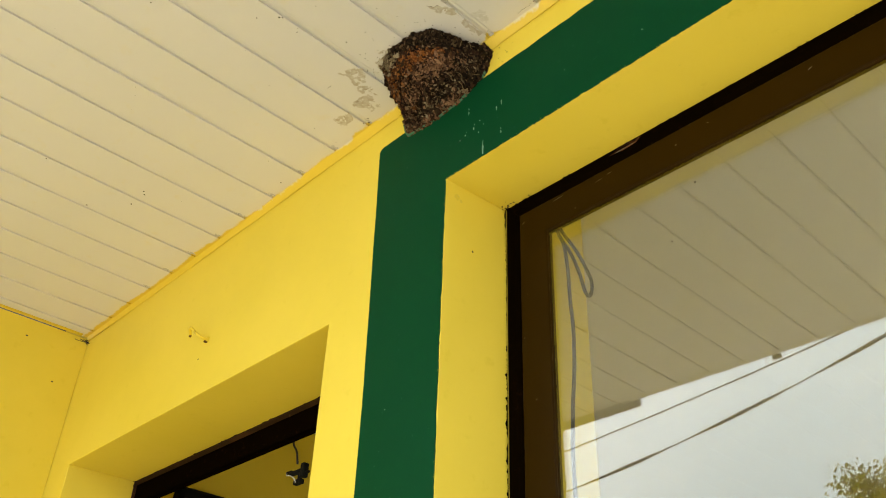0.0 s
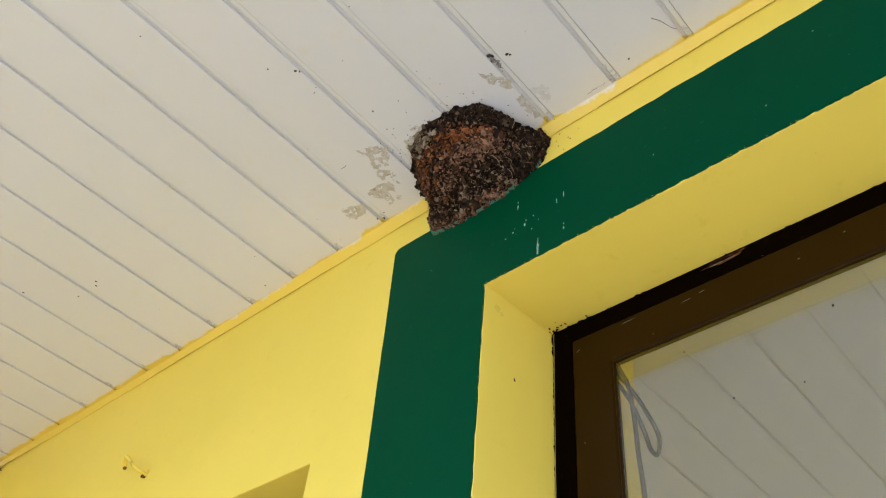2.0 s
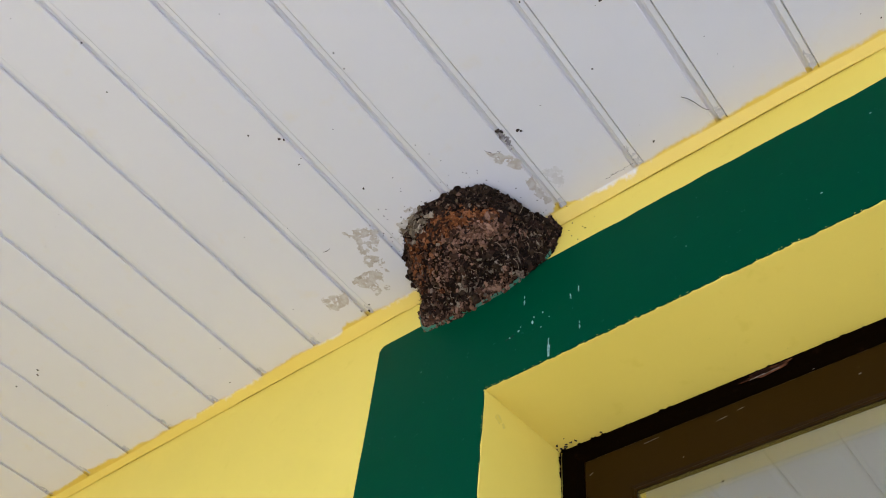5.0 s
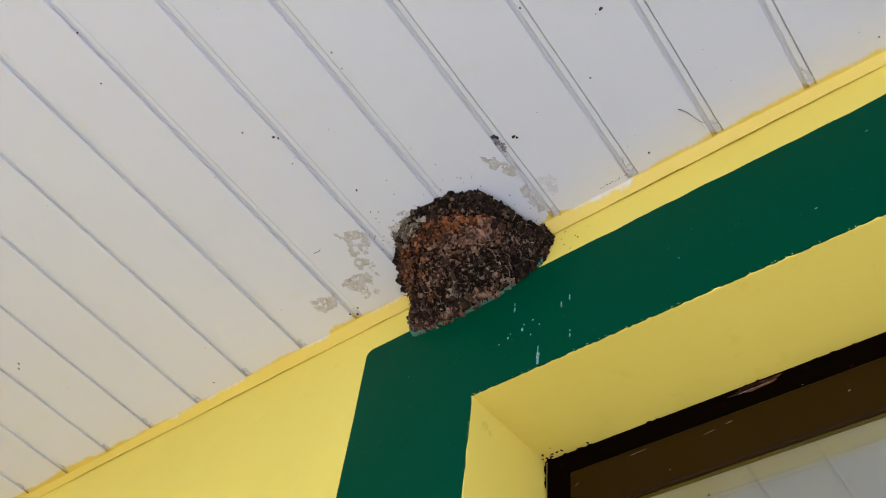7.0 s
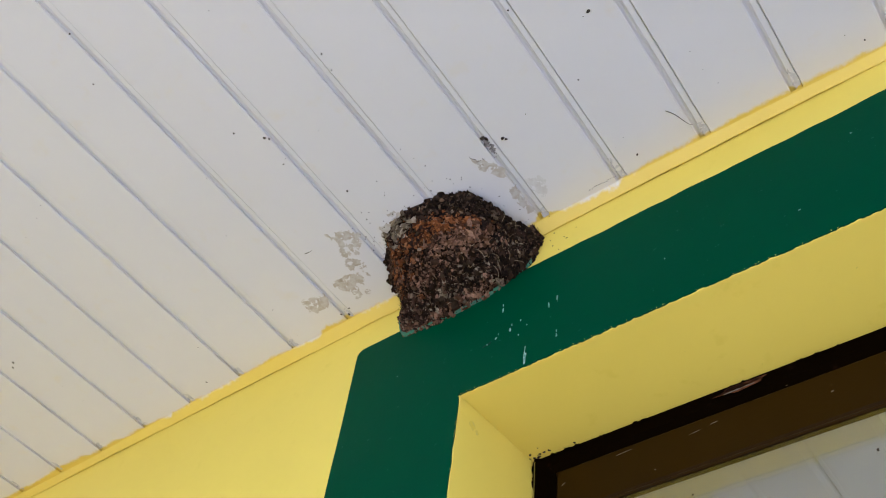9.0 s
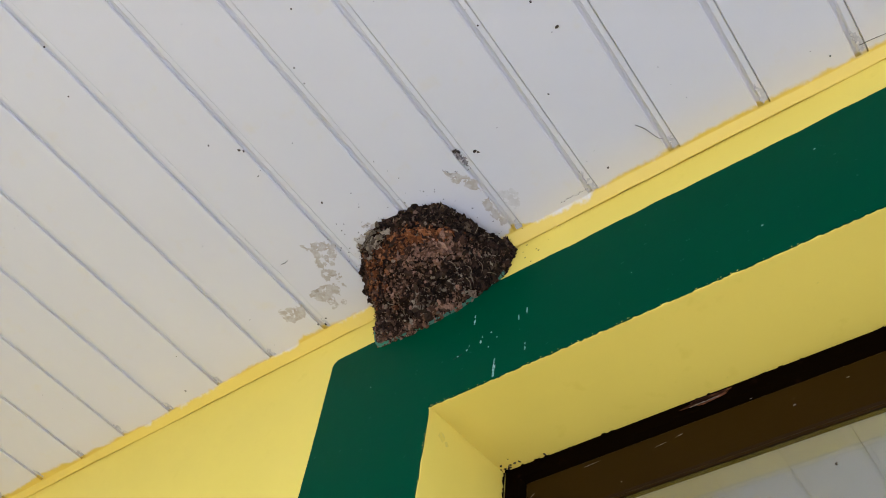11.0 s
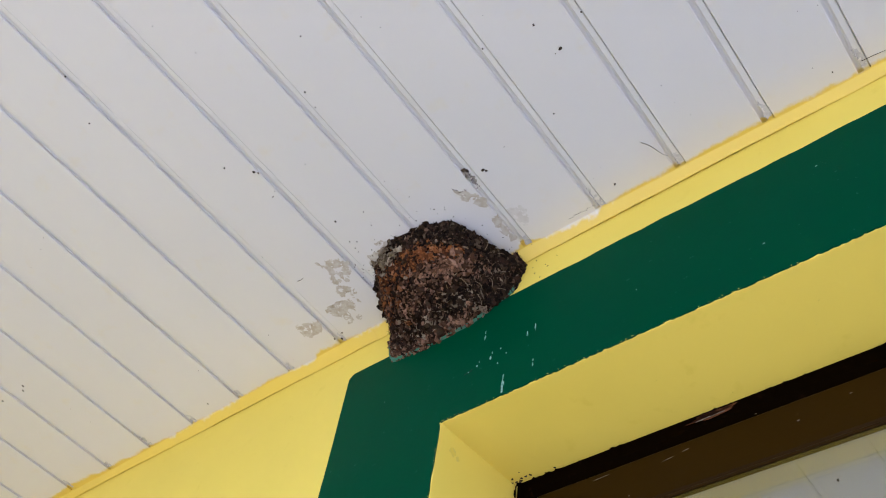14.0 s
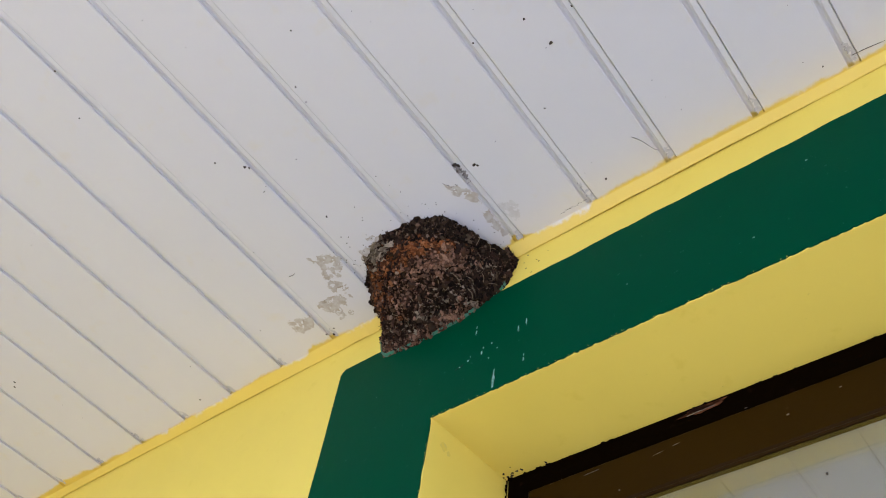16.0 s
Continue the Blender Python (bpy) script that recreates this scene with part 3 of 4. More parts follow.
# chipped paint and pale scratches on the large frame
part("chipped_patch", flake([(x, 0.1219, z) for x, z in blob(0.433, 2.3745, 0.022, 0.0030, 0.03, 4, 34, 0.9)], 0.0008, 1), M_BAREWOOD, window_1, "bare reddish wood where the paint has chipped")
for k, (x, z, rx) in enumerate([(0.422, 2.3715, 0.010), (0.442, 2.3721, 0.006)]):
    part("chip_edge", flake([(px, 0.1211, pz) for px, pz in blob(x, z, rx, 0.0005, 0.03, 6 + k, 20, 0.9)], 0.0004, k), M_SCRATCH, window_1, "pale torn edge of the chipped paint")
for k, (x, z, rx, rz, turn) in enumerate([(0.304, 2.35, 0.012, 0.0009, 0.06), (0.38, 2.343, 0.010, 0.0007, 0.1), (0.4, 2.346, 0.006, 0.0008, 0.1), (0.51, 2.333, 0.003, 0.0012, 0.2),
                                          (0.234, 2.338, 0.004, 0.0015, 0.6), (0.474, 2.358, 0.002, 0.001, 0), (0.56, 2.342, 0.002, 0.001, 0), (0.702, 2.341, 0.006, 0.0014, 0.3), (0.335, 2.316, 0.0012, 0.001, 0), (0.238, 2.208, 0.0012, 0.002, 0), (0.25, 2.038, 0.0012, 0.002, 0), (0.231, 2.138, 0.001, 0.001, 0)]):
    part("scratch", flake([(px, 0.1249, pz) for px, pz in blob(x, z, rx * 0.6, rz * 0.4, turn, k + 20, 14, 1.1)], 0.0004, k), M_SCRATCH, window_1)

for k, (x, z, q) in enumerate([(0.367, 2.277, 1.0), (0.482, 2.189, 0.9), (0.412, 2.199, 1.0), (0.308, 2.247, 0.7), (0.527, 2.2615, 1.2), (0.615, 2.235, 0.8)]):
    part("glass_speck", flake([(px, 0.1279, pz) for px, pz in blob(x, z, 0.0013 * q, 0.0009 * q, k, k + 2.2, 9, 0.8)], 0.0003, k), M_SPECK, window_1)

# ---- the nest ----
nest_rng = random.Random(7)
RIM = [(0.069, -0.003), (0.083, -0.040), (0.104, -0.071), (0.124, -0.096), (0.164, -0.109), (0.204, -0.106), (0.239, -0.091), (0.253, -0.062), (0.264, -0.031), (0.279, -0.002)]
FOOT = [(0.073, 2.590), (0.078, 2.560), (0.089, 2.528), (0.115, 2.524), (0.147, 2.521), (0.187, 2.521), (0.220, 2.525), (0.248, 2.537), (0.271, 2.546), (0.279, 2.584)]
RIM_L = smooth_line([(x, y, 0) for x, y in RIM], 8)
FOOT_L = smooth_line([(x, 0, z) for x, z in FOOT], 8)


def along(line, s):
    f = min(max(s, 0.0), 1.0) * (len(line) - 1)
    i = min(int(f), len(line) - 2)
    return line[i].lerp(line[i + 1], f - i)


def rim_drop(s):
    """How far the rim hangs below the lining: closed on one side, with a slit on the other."""
    return 0.0 if s < 0.60 else 0.002 + 0.004 * math.exp(-((s - 0.83) / 0.04) ** 2)


def nest_point(s, f, swell=0.0):
    """The nest's skin: s runs round it from wall to wall, f from the rim down to the wall."""
    rim, foot = along(RIM_L, s), along(FOOT_L, s)
    top = H - rim_drop(s)
    a = f * math.pi / 2
    bulge = 1.9 - 0.9 * min(1.0, max(0.0, (s - 0.34) / 0.32))
    c, d = math.cos(a) ** bulge, math.sin(a) ** bulge
    x = rim.x + (foot.x - rim.x) * f ** 1.3 + 0.021 * math.sin(math.pi * f) * max(0.0, 1 - s / 0.38)
    p = Vector((x, rim.y * c, top - (top - foot.z) * d))
    out = Vector(((x - 0.17) * 2.2, rim.y * c * 1.2 - 0.004, (p.z - H) * 0.9)).normalized()
    lump = 0.0050 * noise.noise(p * 38) + 0.0044 * noise.noise(p * 95 + Vector((3, 1, 2))) + 0.0024 * noise.noise(p * 240) + 0.0012 * noise.noise(p * 520)
    return p + out * (lump + swell), out


nest = thing("swallow_nest", (0.17, -0.05, 2.52), "brown mud swallow nest stuck under the lining on the wall", "nest")
bm = bmesh.new()
sheet(bm, [[nest_point(s, f)[0] for f in np.linspace(0, 1, 110)] for s in np.linspace(0, 1, 240)])
part("mud_cup", bm, M_MUD_SHADE, nest, "cup of dried mud, darkened for the shade between its pellets", smooth=False)
# the cup's hollow, seen through the slit below the lining
bm = bmesh.new()
sheet(bm, [[nest_point(s, f, -0.009)[0] for f in np.linspace(0, 0.9, 20)] for s in np.linspace(0.08, 0.95, 50)])
part("hollow", bm, M_MUD_SHADE, nest)


def clod_shapes(count, rough=1.0):
    """A stock of clods, angular or, with little roughness, pebble-like."""
    made = []
    for k in range(count):
        b = bmesh.new()
        bmesh.ops.create_icosphere(b, subdivisions=2, radius=1.0)
        off = Vector((k * 3.1, k * 1.7, 0))
        b.verts.index_update()
        pts = [v.co * (1 + 0.95 * rough * noise.noise(v.co * 1.2 + off) + 0.75 * rough * noise.noise(v.co * 2.7 + off)) for v in b.verts]
        made.append((np.array(pts), np.array([[v.index for v in f.verts] for f in b.faces])))
        b.free()
    return made


CLODS = clod_shapes(24)
PEBBLES = clod_shapes(20, 0.66)


def lumps(count, pick, size, rng, flat=0.6, sink=0.35, lean=0.4, stock=CLODS):
    """Clods laid over the nest's skin, all in one mesh."""
    vs, fs, start = [], [], 0
    for _ in range(count):
        s, f = pick(rng)
        s, f = min(0.995, max(0.005, s)), min(0.995, max(0.0, f))
        p, out = nest_point(s, f)
        z = min(2.2, math.exp(rng.gauss(-0.12, 0.38))) * size
        up = (out + lean * Vector((rng.gauss(0, 0.5), rng.gauss(0, 0.5), rng.gauss(0, 0.5)))).normalized()
        m = np.array(up.to_track_quat("Z", "Y").to_matrix() @ Matrix.Rotation(rng.uniform(0, 6.28), 3, "Z"))
        pts, faces = stock[rng.randrange(len(stock))]
        scale = np.array([z * rng.uniform(0.9, 1.9), z * rng.uniform(0.6, 1.0), z * flat * rng.uniform(0.6, 1.2)])
        vs.append((pts * scale) @ m.T + np.array(p + out * (z * (flat - sink) + rng.uniform(-0.0018, 0.0010))))
        fs.append(faces + start)
        start += len(pts)
    me = bpy.data.meshes.new("clods")
    me.from_pydata(np.concatenate(vs).tolist(), [], np.concatenate(fs).tolist())
    return me


def put_lumps(name, me, material, label):
    me.materials.append(material)
    ob = new(name, me)
    ob.parent = nest
    ob.matrix_parent_inverse = Matrix.Translation(-base_of(nest))
    return tagged(ob, label, kind="stuff")


def zone(s0, ds, f0, df):
    return lambda r: (r.gauss(s0, ds), r.gauss(f0, df))


# crust all over, sparse enough to bare the shade-dark skin, then clods by patches
def anywhere(r):
    return r.random(), r.random() ** 1.1


# fine crumbs all over and larger pellets among them, sparse enough to bare the shade-dark skin; then patches by colour
put_lumps("fine_crust", lumps(4200, anywhere, 0.0011, nest_rng, 0.9, 0.35, 1.2), M_PELLET, "fine crumbs of dried mud in mixed browns")
put_lumps("mud_crust", lumps(1500, anywhere, 0.0018, nest_rng, 0.8, 0.45, 0.8, PEBBLES), M_PELLET, "crumbly dried mud in mixed browns")
put_lumps("dark_crust", lumps(900, lambda r: (r.uniform(0.46, 1.0), abs(r.gauss(0.0, 0.15))), 0.0018, nest_rng, 0.8, 0.3, 0.9), M_DARK, "blackish brown mud near the rim")
put_lumps("dark_crust", lumps(520, lambda r: (r.uniform(0.58, 1.0), r.uniform(0.0, 0.30)), 0.0017, nest_rng, 0.8, 0.3, 0.9), M_DARK, "blackish brown mud near the rim")
put_lumps("dark_crust", lumps(520, lambda r: (r.uniform(0.76, 1.0), r.uniform(0.40, 0.97)), 0.0019, nest_rng, 0.8, 0.3, 0.9), M_DARK, "blackish brown mud beside the wall")
put_lumps("dark_crust", lumps(260, zone(0.62, 0.12, 0.74, 0.05), 0.0017, nest_rng, 0.8, 0.3, 0.9), M_DARK, "blackish brown mud under the belly")
put_lumps("rusty_crust", lumps(900, zone(0.55, 0.09, 0.335, 0.04), 0.0015, nest_rng, 0.8, 0.3, 0.9), M_RUST, "patch of reddish clay")
put_lumps("rusty_crust", lumps(320, zone(0.31, 0.06, 0.42, 0.12), 0.0015, nest_rng, 0.8, 0.3, 0.9), M_RUST, "patch of reddish clay")
put_lumps("tan_crust", lumps(560, zone(0.65, 0.085, 0.46, 0.05), 0.0019, nest_rng, 0.8, 0.3, 0.6, PEBBLES), M_TAN, "brownish pink clay")
put_lumps("tan_crust", lumps(200, zone(0.46, 0.07, 0.56, 0.07), 0.0016, nest_rng, 0.8, 0.3, 0.9), M_TAN, "brownish pink clay")
put_lumps("tan_crust", lumps(820, lambda r: (r.uniform(0.04, 0.68), r.uniform(0.82, 1.0)), 0.0017, nest_rng, 0.8, 0.25, 0.6, PEBBLES), M_TAN, "brownish pink clay along the foot")
put_lumps("pale_crust", lumps(100, zone(0.40, 0.024, 0.20, 0.045), 0.0024, nest_rng, 0.6, 0.1, 0.8), M_PALE, "patch of pale grey dried mud")
put_lumps("pale_crust", lumps(60, zone(0.36, 0.025, 0.06, 0.05), 0.0022, nest_rng, 0.6, 0.2, 0.8), M_PALE, "patch of pale grey dried mud")
put_lumps("pale_crust", lumps(95, zone(0.58, 0.14, 0.77, 0.06), 0.0020, nest_rng, 0.45, 0.1, 1.3), M_PALE, "pale grey crumbs of dried mud")
put_lumps("pale_crust", lumps(70, lambda r: (r.uniform(0.02, 0.72), r.uniform(0.93, 1.0)), 0.0015, nest_rng, 0.6, 0.2, 0.8, PEBBLES), M_PALE, "pale grey crumbs along the foot")
put_lumps("pale_crust", lumps(46, zone(0.83, 0.04, 0.50, 0.05), 0.0020, nest_rng, 0.5, 0.1, 1.2), M_PALE, "pale grey crumbs of dried mud")
put_lumps("pale_crust", lumps(26, lambda r: (r.uniform(0.66, 0.9), abs(r.gauss(0.05, 0.04))), 0.0015, nest_rng, 0.5, 0.1, 1.2), M_PALE, "pale grey crumbs of dried mud")


def shreds(count, pick, long, rng):
    """Short shreds of dry grass pressed into the mud, standing off it at all angles, in one mesh."""
    verts, faces = [], []
    for _ in range(count):
        s, f = pick(rng)
        p, out = nest_point(min(0.99, max(0.01, s)), min(0.99, max(0.0, f)), 0.0022)
        way = (out * rng.uniform(-0.1, 0.9) + Vector((rng.gauss(0, 1), rng.gauss(0, 1), rng.gauss(0, 1)))).normalized()
        a = way.orthogonal().normalized()
        c = way.cross(a)
        ln, w = long * rng.uniform(0.5, 1.5), rng.uniform(0.00025, 0.0006)
        bend = a * ln * rng.uniform(-0.15, 0.15)
        n = len(verts)
        for k, q in enumerate((p - way * ln * 0.5, p + bend, p + way * ln * 0.5)):
            t = (0.6, 1.0, 0.35)[k] * w
            verts += [q + a * t, q + c * t * 0.7, q - a * t, q - c * t * 0.7]
        for k in (0, 4):
            faces += [(n + k + e, n + k + (e + 1) % 4, n + k + 4 + (e + 1) % 4, n + k + 4 + e) for e in range(4)]
        faces += [(n, n + 1, n + 2, n + 3), (n + 8, n + 9, n + 10, n + 11)]
    me = bpy.data.meshes.new("shreds")
    me.from_pydata(verts, [], faces)
    return me


put_lumps("grass_chaff", shreds(240, lambda r: (r.random(), r.uniform(0.02, 0.98)), 0.0055, nest_rng), M_CHAFF, "shreds of dry grass pressed into the mud")
put_lumps("grass_chaff", shreds(150, zone(0.62, 0.16, 0.72, 0.10), 0.0065, nest_rng), M_CHAFF, "shreds of dry grass pressed into the mud")
put_lumps("dark_chaff", shreds(800, lambda r: (r.random(), r.random()), 0.0075, nest_rng), M_DARK, "dark shreds of stalk pressed into the mud")

for k in range(13):
    s, f = nest_rng.uniform(0.35, 0.85), nest_rng.uniform(0.60, 0.85)
    if k < 3:
        s, f = nest_rng.uniform(0.6, 0.9), nest_rng.uniform(0.05, 0.25)
    p, out = nest_point(s, f, 0.003)
    side = out.cross(Vector((nest_rng.uniform(-1, 1), nest_rng.uniform(-1, 1), nest_rng.uniform(-1, 1)))).normalized()
    ln = nest_rng.uniform(0.006, 0.019)
    bend = out * nest_rng.uniform(0.001, 0.005)
    bm = bmesh.new()
    tube(bm, smooth_line([p - side * ln / 2, p + bend, p + side * ln / 2 + out * nest_rng.uniform(-0.001, 0.004)], 4), nest_rng.uniform(0.00022, 0.00034), 5)
    part("straw", bm, M_STRAW, nest)

# paint lifted along the nest's foot
bm = bmesh.new()
rows = []
for s in np.linspace(0.12, 0.93, 150):
    q = along(FOOT_L, s)
    w = 0.0017 + 0.0014 * wob(s, 61, 14) + 0.0012 * wob(s, 62, 60)
    rows.append([(q.x, -0.0045, q.z + 0.003), (q.x, -0.0048, q.z - 0.6 * w), (q.x + 0.0005, -0.0013, q.z - max(0.0008, w))])
sheet(bm, rows)
part("paint_lip", bm, M_MINT, nest, "pale green lip of dried paint along the foot")

# crumbs of yellow paint along the band's inner edge
crumb_rng = random.Random(5)
verts, faces = [], []
spots = [(crumb_rng.uniform(WIN[0], 1.25), None) for _ in range(70)] + [(None, crumb_rng.uniform(1.7, WIN[3])) for _ in range(30)]
for k, (x, z) in enumerate(spots):
    r = crumb_rng.uniform(0.0002, 0.0005)
    up = abs(crumb_rng.gauss(0, 0.0004))
    px, pz = (x, WIN[3] + 0.0002 + up) if z is None else (WIN[0] - 0.0002 - up * 0.7, z)
    b = flake([(qx, -0.0011, qz) for qx, qz in blob(px, pz, r * 1.5, r * 0.8, crumb_rng.uniform(0, 3), k + 0.1, 8, 0.8)], 0.0006, k)
    b.verts.index_update()
    start = len(verts)
    verts += [w.co.copy() for w in b.verts]
    faces += [[w.index + start for w in fc.verts] for fc in b.faces]
    b.free()
me = bpy.data.meshes.new("paint_crumbs")
me.from_pydata(verts, [], faces)
me.materials.append(M_YELLOW)
crumbs = new("paint_crumbs", me)
crumbs.parent = wall_north
tagged(crumbs, "crumbs of yellow paint on the green edge", kind="stuff")
for k in range(14):
    x, y, r = 0.19 + abs(crumb_rng.gauss(0, 0.03)), 0.122 - abs(crumb_rng.gauss(0, 0.010)), crumb_rng.uniform(0.0006, 0.0016)
    bm = flake([(qx, qy, WIN[3] - 0.0001) for qx, qy in blob(x, y, r * 1.4, r, crumb_rng.uniform(0, 3), k + 0.4, 9, 0.9)], 0.0003, k, "z")
    part("paint_chip", bm, M_SPECK, window_1)

# ---- traces round the nest ----
trace_rng = random.Random(11)


def over_groove(x):
    """How far the lining's surface lies above its lowest face at x."""
    for n in range(-12, 34):
        d = x - (groove(n) - 0.0122)
        if 0.0 <= d < 0.0122:
            return 0.0016 if d > 0.0046 else 0.0001
    return 0.0


def stain_patch(outline, seed, holes=-0.15, cell=0.0006, material=None, label="greyish beige dried mud stain on the white lining"):
    """Thin remains of mud on the lining: a ragged patch with gaps, grown cell by cell inside a rough outline."""
    xs, ys = [p[0] for p in outline], [p[1] for p in outline]
    verts, faces, index = [], [], {}

    def corner(i, k):
        if (i, k) not in index:
            index[i, k] = len(verts)
            x, y = i * cell, k * cell
            verts.append((x + 0.4 * cell * wob(i + 57 * k, seed, 0.71), y + 0.4 * cell * wob(i + 57 * k, seed + 5, 0.71), H + over_groove(x) - 0.00025))
        return index[i, k]
    for i in range(int(min(xs) / cell) - 6, int(max(xs) / cell) + 7):
        for k in range(int(min(ys) / cell) - 6, int(max(ys) / cell) + 7):
            q = Vector((i * cell, k * cell, seed * 1.37))
            x = q.x + 0.0035 * noise.noise(q * 160) + 0.0016 * noise.noise(q * 480)
            y = q.y + 0.0035 * noise.noise(q * 160 + Vector((9, 4, 0))) + 0.0016 * noise.noise(q * 480 + Vector((5, 3, 0)))
            inside = False
            for (x0, y0), (x1, y1) in zip(outline, outline[1:] + outline[:1]):
                if (y0 > y) != (y1 > y) and x < x0 + (y - y0) / (y1 - y0) * (x1 - x0):
                    inside = not inside
            if inside and noise.noise(q * 130 + Vector((2, 8, 1))) + 0.55 * noise.noise(q * 420) > holes:
                faces.append((corner(i, k), corner(i + 1, k), corner(i + 1, k + 1), corner(i, k + 1)))
    me = bpy.data.meshes.new("mud_stain")
    me.from_pydata(verts, [], faces)
    me.materials.append(material or M_SCAR)
    return tagged(new("mud_stain", me), label, "stain", group="mud stains round the nest")


stain_patch([(0.057, -0.136), (0.073, -0.132), (0.090, -0.124), (0.095, -0.112), (0.073, -0.091), (0.054, -0.098), (0.052, -0.106), (0.062, -0.112), (0.058, -0.122)], 1, -0.22)
stain_patch([(0.053, -0.094), (0.064, -0.091), (0.072, -0.080), (0.055, -0.074), (0.046, -0.077)], 2, -0.18)
stain_patch([(0.014, -0.074), (0.035, -0.074), (0.053, -0.071), (0.057, -0.060), (0.047, -0.050), (0.037, -0.053), (0.039, -0.038), (0.026, -0.037), (0.024, -0.050), (0.013, -0.066)], 3, -0.25)
stain_patch([(-0.041, -0.073), (-0.025, -0.070), (-0.005, -0.067), (-0.010, -0.049), (-0.031, -0.045), (-0.043, -0.053)], 4, -0.2)
stain_patch([(0.268, -0.128), (0.279, -0.118), (0.290, -0.106), (0.295, -0.092), (0.288, -0.081), (0.283, -0.089), (0.273, -0.103)], 5, -0.35)
stain_patch([(0.284, -0.073), (0.292, -0.071), (0.2915, -0.051), (0.2925, -0.031), (0.286, -0.029), (0.282, -0.046), (0.281, -0.061)], 6, -0.45)
stain_patch([(0.306, -0.072), (0.321, -0.066), (0.328, -0.058), (0.314, -0.040), (0.307, -0.044), (0.305, -0.060)], 7, -0.35, material=M_WIPED, label="faint wiped mud stain on the white lining")
stain_patch([(0.140, -0.121), (0.151, -0.118), (0.159, -0.107), (0.145, -0.108)], 8, -0.3)
stain_patch([(0.122, -0.110), (0.135, -0.109), (0.136, -0.096), (0.114, -0.085), (0.115, -0.098)], 9, -0.4)
stain_patch([(0.062, -0.078), (0.069, -0.078), (0.066, -0.058), (0.058, -0.060)], 10, 0.1)
stain_patch([(0.046, -0.045), (0.053, -0.037), (0.043, -0.034)], 11, -0.1)
stain_patch([(0.2935, -0.143), (0.300, -0.141), (0.299, -0.112), (0.2935, -0.110)], 12, -0.1, material=M_GRIME, label="dark smear of dirt in a groove of the lining")
stain_patch([(0.268, -0.130), (0.274, -0.124), (0.282, -0.117), (0.274, -0.118)], 13, -0.2, material=M_GRIME, label="dark tip of a dried mud stain on the lining")
# grime where the grooves run out at the wall trim
for n in range(-8, 9):
    g = groove(n)
    stain_patch([(g - 0.0072, -0.036 - 0.014 * wob(n, 71, 3.1)), (g - 0.0014, -0.028), (g - 0.0010, -0.0155), (g - 0.0072, -0.0155)], 20 + n, -0.35 + 0.15 * wob(n, 72, 2.3), 0.0008, M_DUST, "grey dust at the end of a groove in the lining")

bits = [(-0.006, -0.489, 1.2), (-0.031, -0.435, 1.0), (0.061, -0.301, 1.0), (0.087, -0.277, 1.8), (0.091, -0.273, 1.5), (0.082, -0.239, 1.0), (0.122, -0.17, 1.4), (0.251, -0.367, 1.0),
        (0.21, -0.452, 0.9), (0.21, -0.317, 1.0), (0.207, -0.297, 0.8), (0.457, -0.237, 1.4), (0.465, -0.201, 1.6), (0.503, -0.221, 1.2), (0.427, -0.032, 1.3), (0.419, -0.143, 0.9),
        (0.672, -0.026, 1.0), (0.296, -0.141, 2.3), (0.299, -0.138, 1.8), (0.314, -0.129, 1.8), (0.317, -0.126, 1.6), (0.4, -0.246, 1.2), (-0.489, -0.211, 1.8), (-0.498, -0.204, 1.6), (-0.548, -0.208, 1.6), (-0.62, -0.272, 1.4), (-0.531, -0.394, 1.5), (-0.262, -0.032, 1.2), (-0.0, -0.022, 1.8), (0.007, -0.03, 1.2), (-0.009, -0.027, 1.3)]
for _ in range(48):
    s = trace_rng.uniform(0.2, 1.0)
    q = along(RIM_L, s)
    away = 1 + abs(trace_rng.gauss(0, 0.16)) + 0.06
    bits.append((0.17 + (q.x - 0.17) * away, q.y * away, trace_rng.uniform(0.35, 0.9)))
for _ in range(60):
    bits.append((trace_rng.uniform(-0.5, 0.8), trace_rng.uniform(-0.6, -0.03), trace_rng.uniform(0.25, 0.6)))
for k in range(12):
    bits.append((0.36 + 0.003 * k + trace_rng.uniform(-0.001, 0.001), -0.0205 + trace_rng.uniform(-0.001, 0.001), trace_rng.uniform(0.4, 0.8)))
verts, faces = [], []
for k, (x, y, r) in enumerate(bits):
    b = flake([(px, py, H - 0.0001) for px, py in blob(x, y, 0.0012 * r, 0.0009 * r, k * 1.3, k + 0.3, 8, 0.8)], 0.0004, k, "z")
    b.verts.index_update()
    start = len(verts)
    verts += [w.co.copy() for w in b.verts]
    faces += [[w.index + start for w in fc.verts] for fc in b.faces]
    b.free()
me = bpy.data.meshes.new("specks")
me.from_pydata(verts, [], faces)
me.materials.append(M_SPECK)
tagged(new("dirt_specks", me), "tiny dark specks of dirt on the white lining", "dirt", kind="stuff")

for pts in ([(0.477, -0.062, 0), (0.483, -0.053, 0), (0.489, -0.037, 0), (0.493, -0.032, 0)], [(0.699, -0.022, 0), (0.713, -0.021, 0), (0.73, -0.019, 0)],
            [(0.017, -0.128, 0), (0.023, -0.127, 0), (0.028, -0.128, 0)]):
    bm = bmesh.new()
    tube(bm, smooth_line([(x, y, H - 0.0005) for x, y, _ in pts], 5), 0.0004, 6, 0.0002)
    solid("dark_fibre", bm, M_SPECK, "thin dark fibre stuck to the white lining", "fibre", group="fibres on the lining")

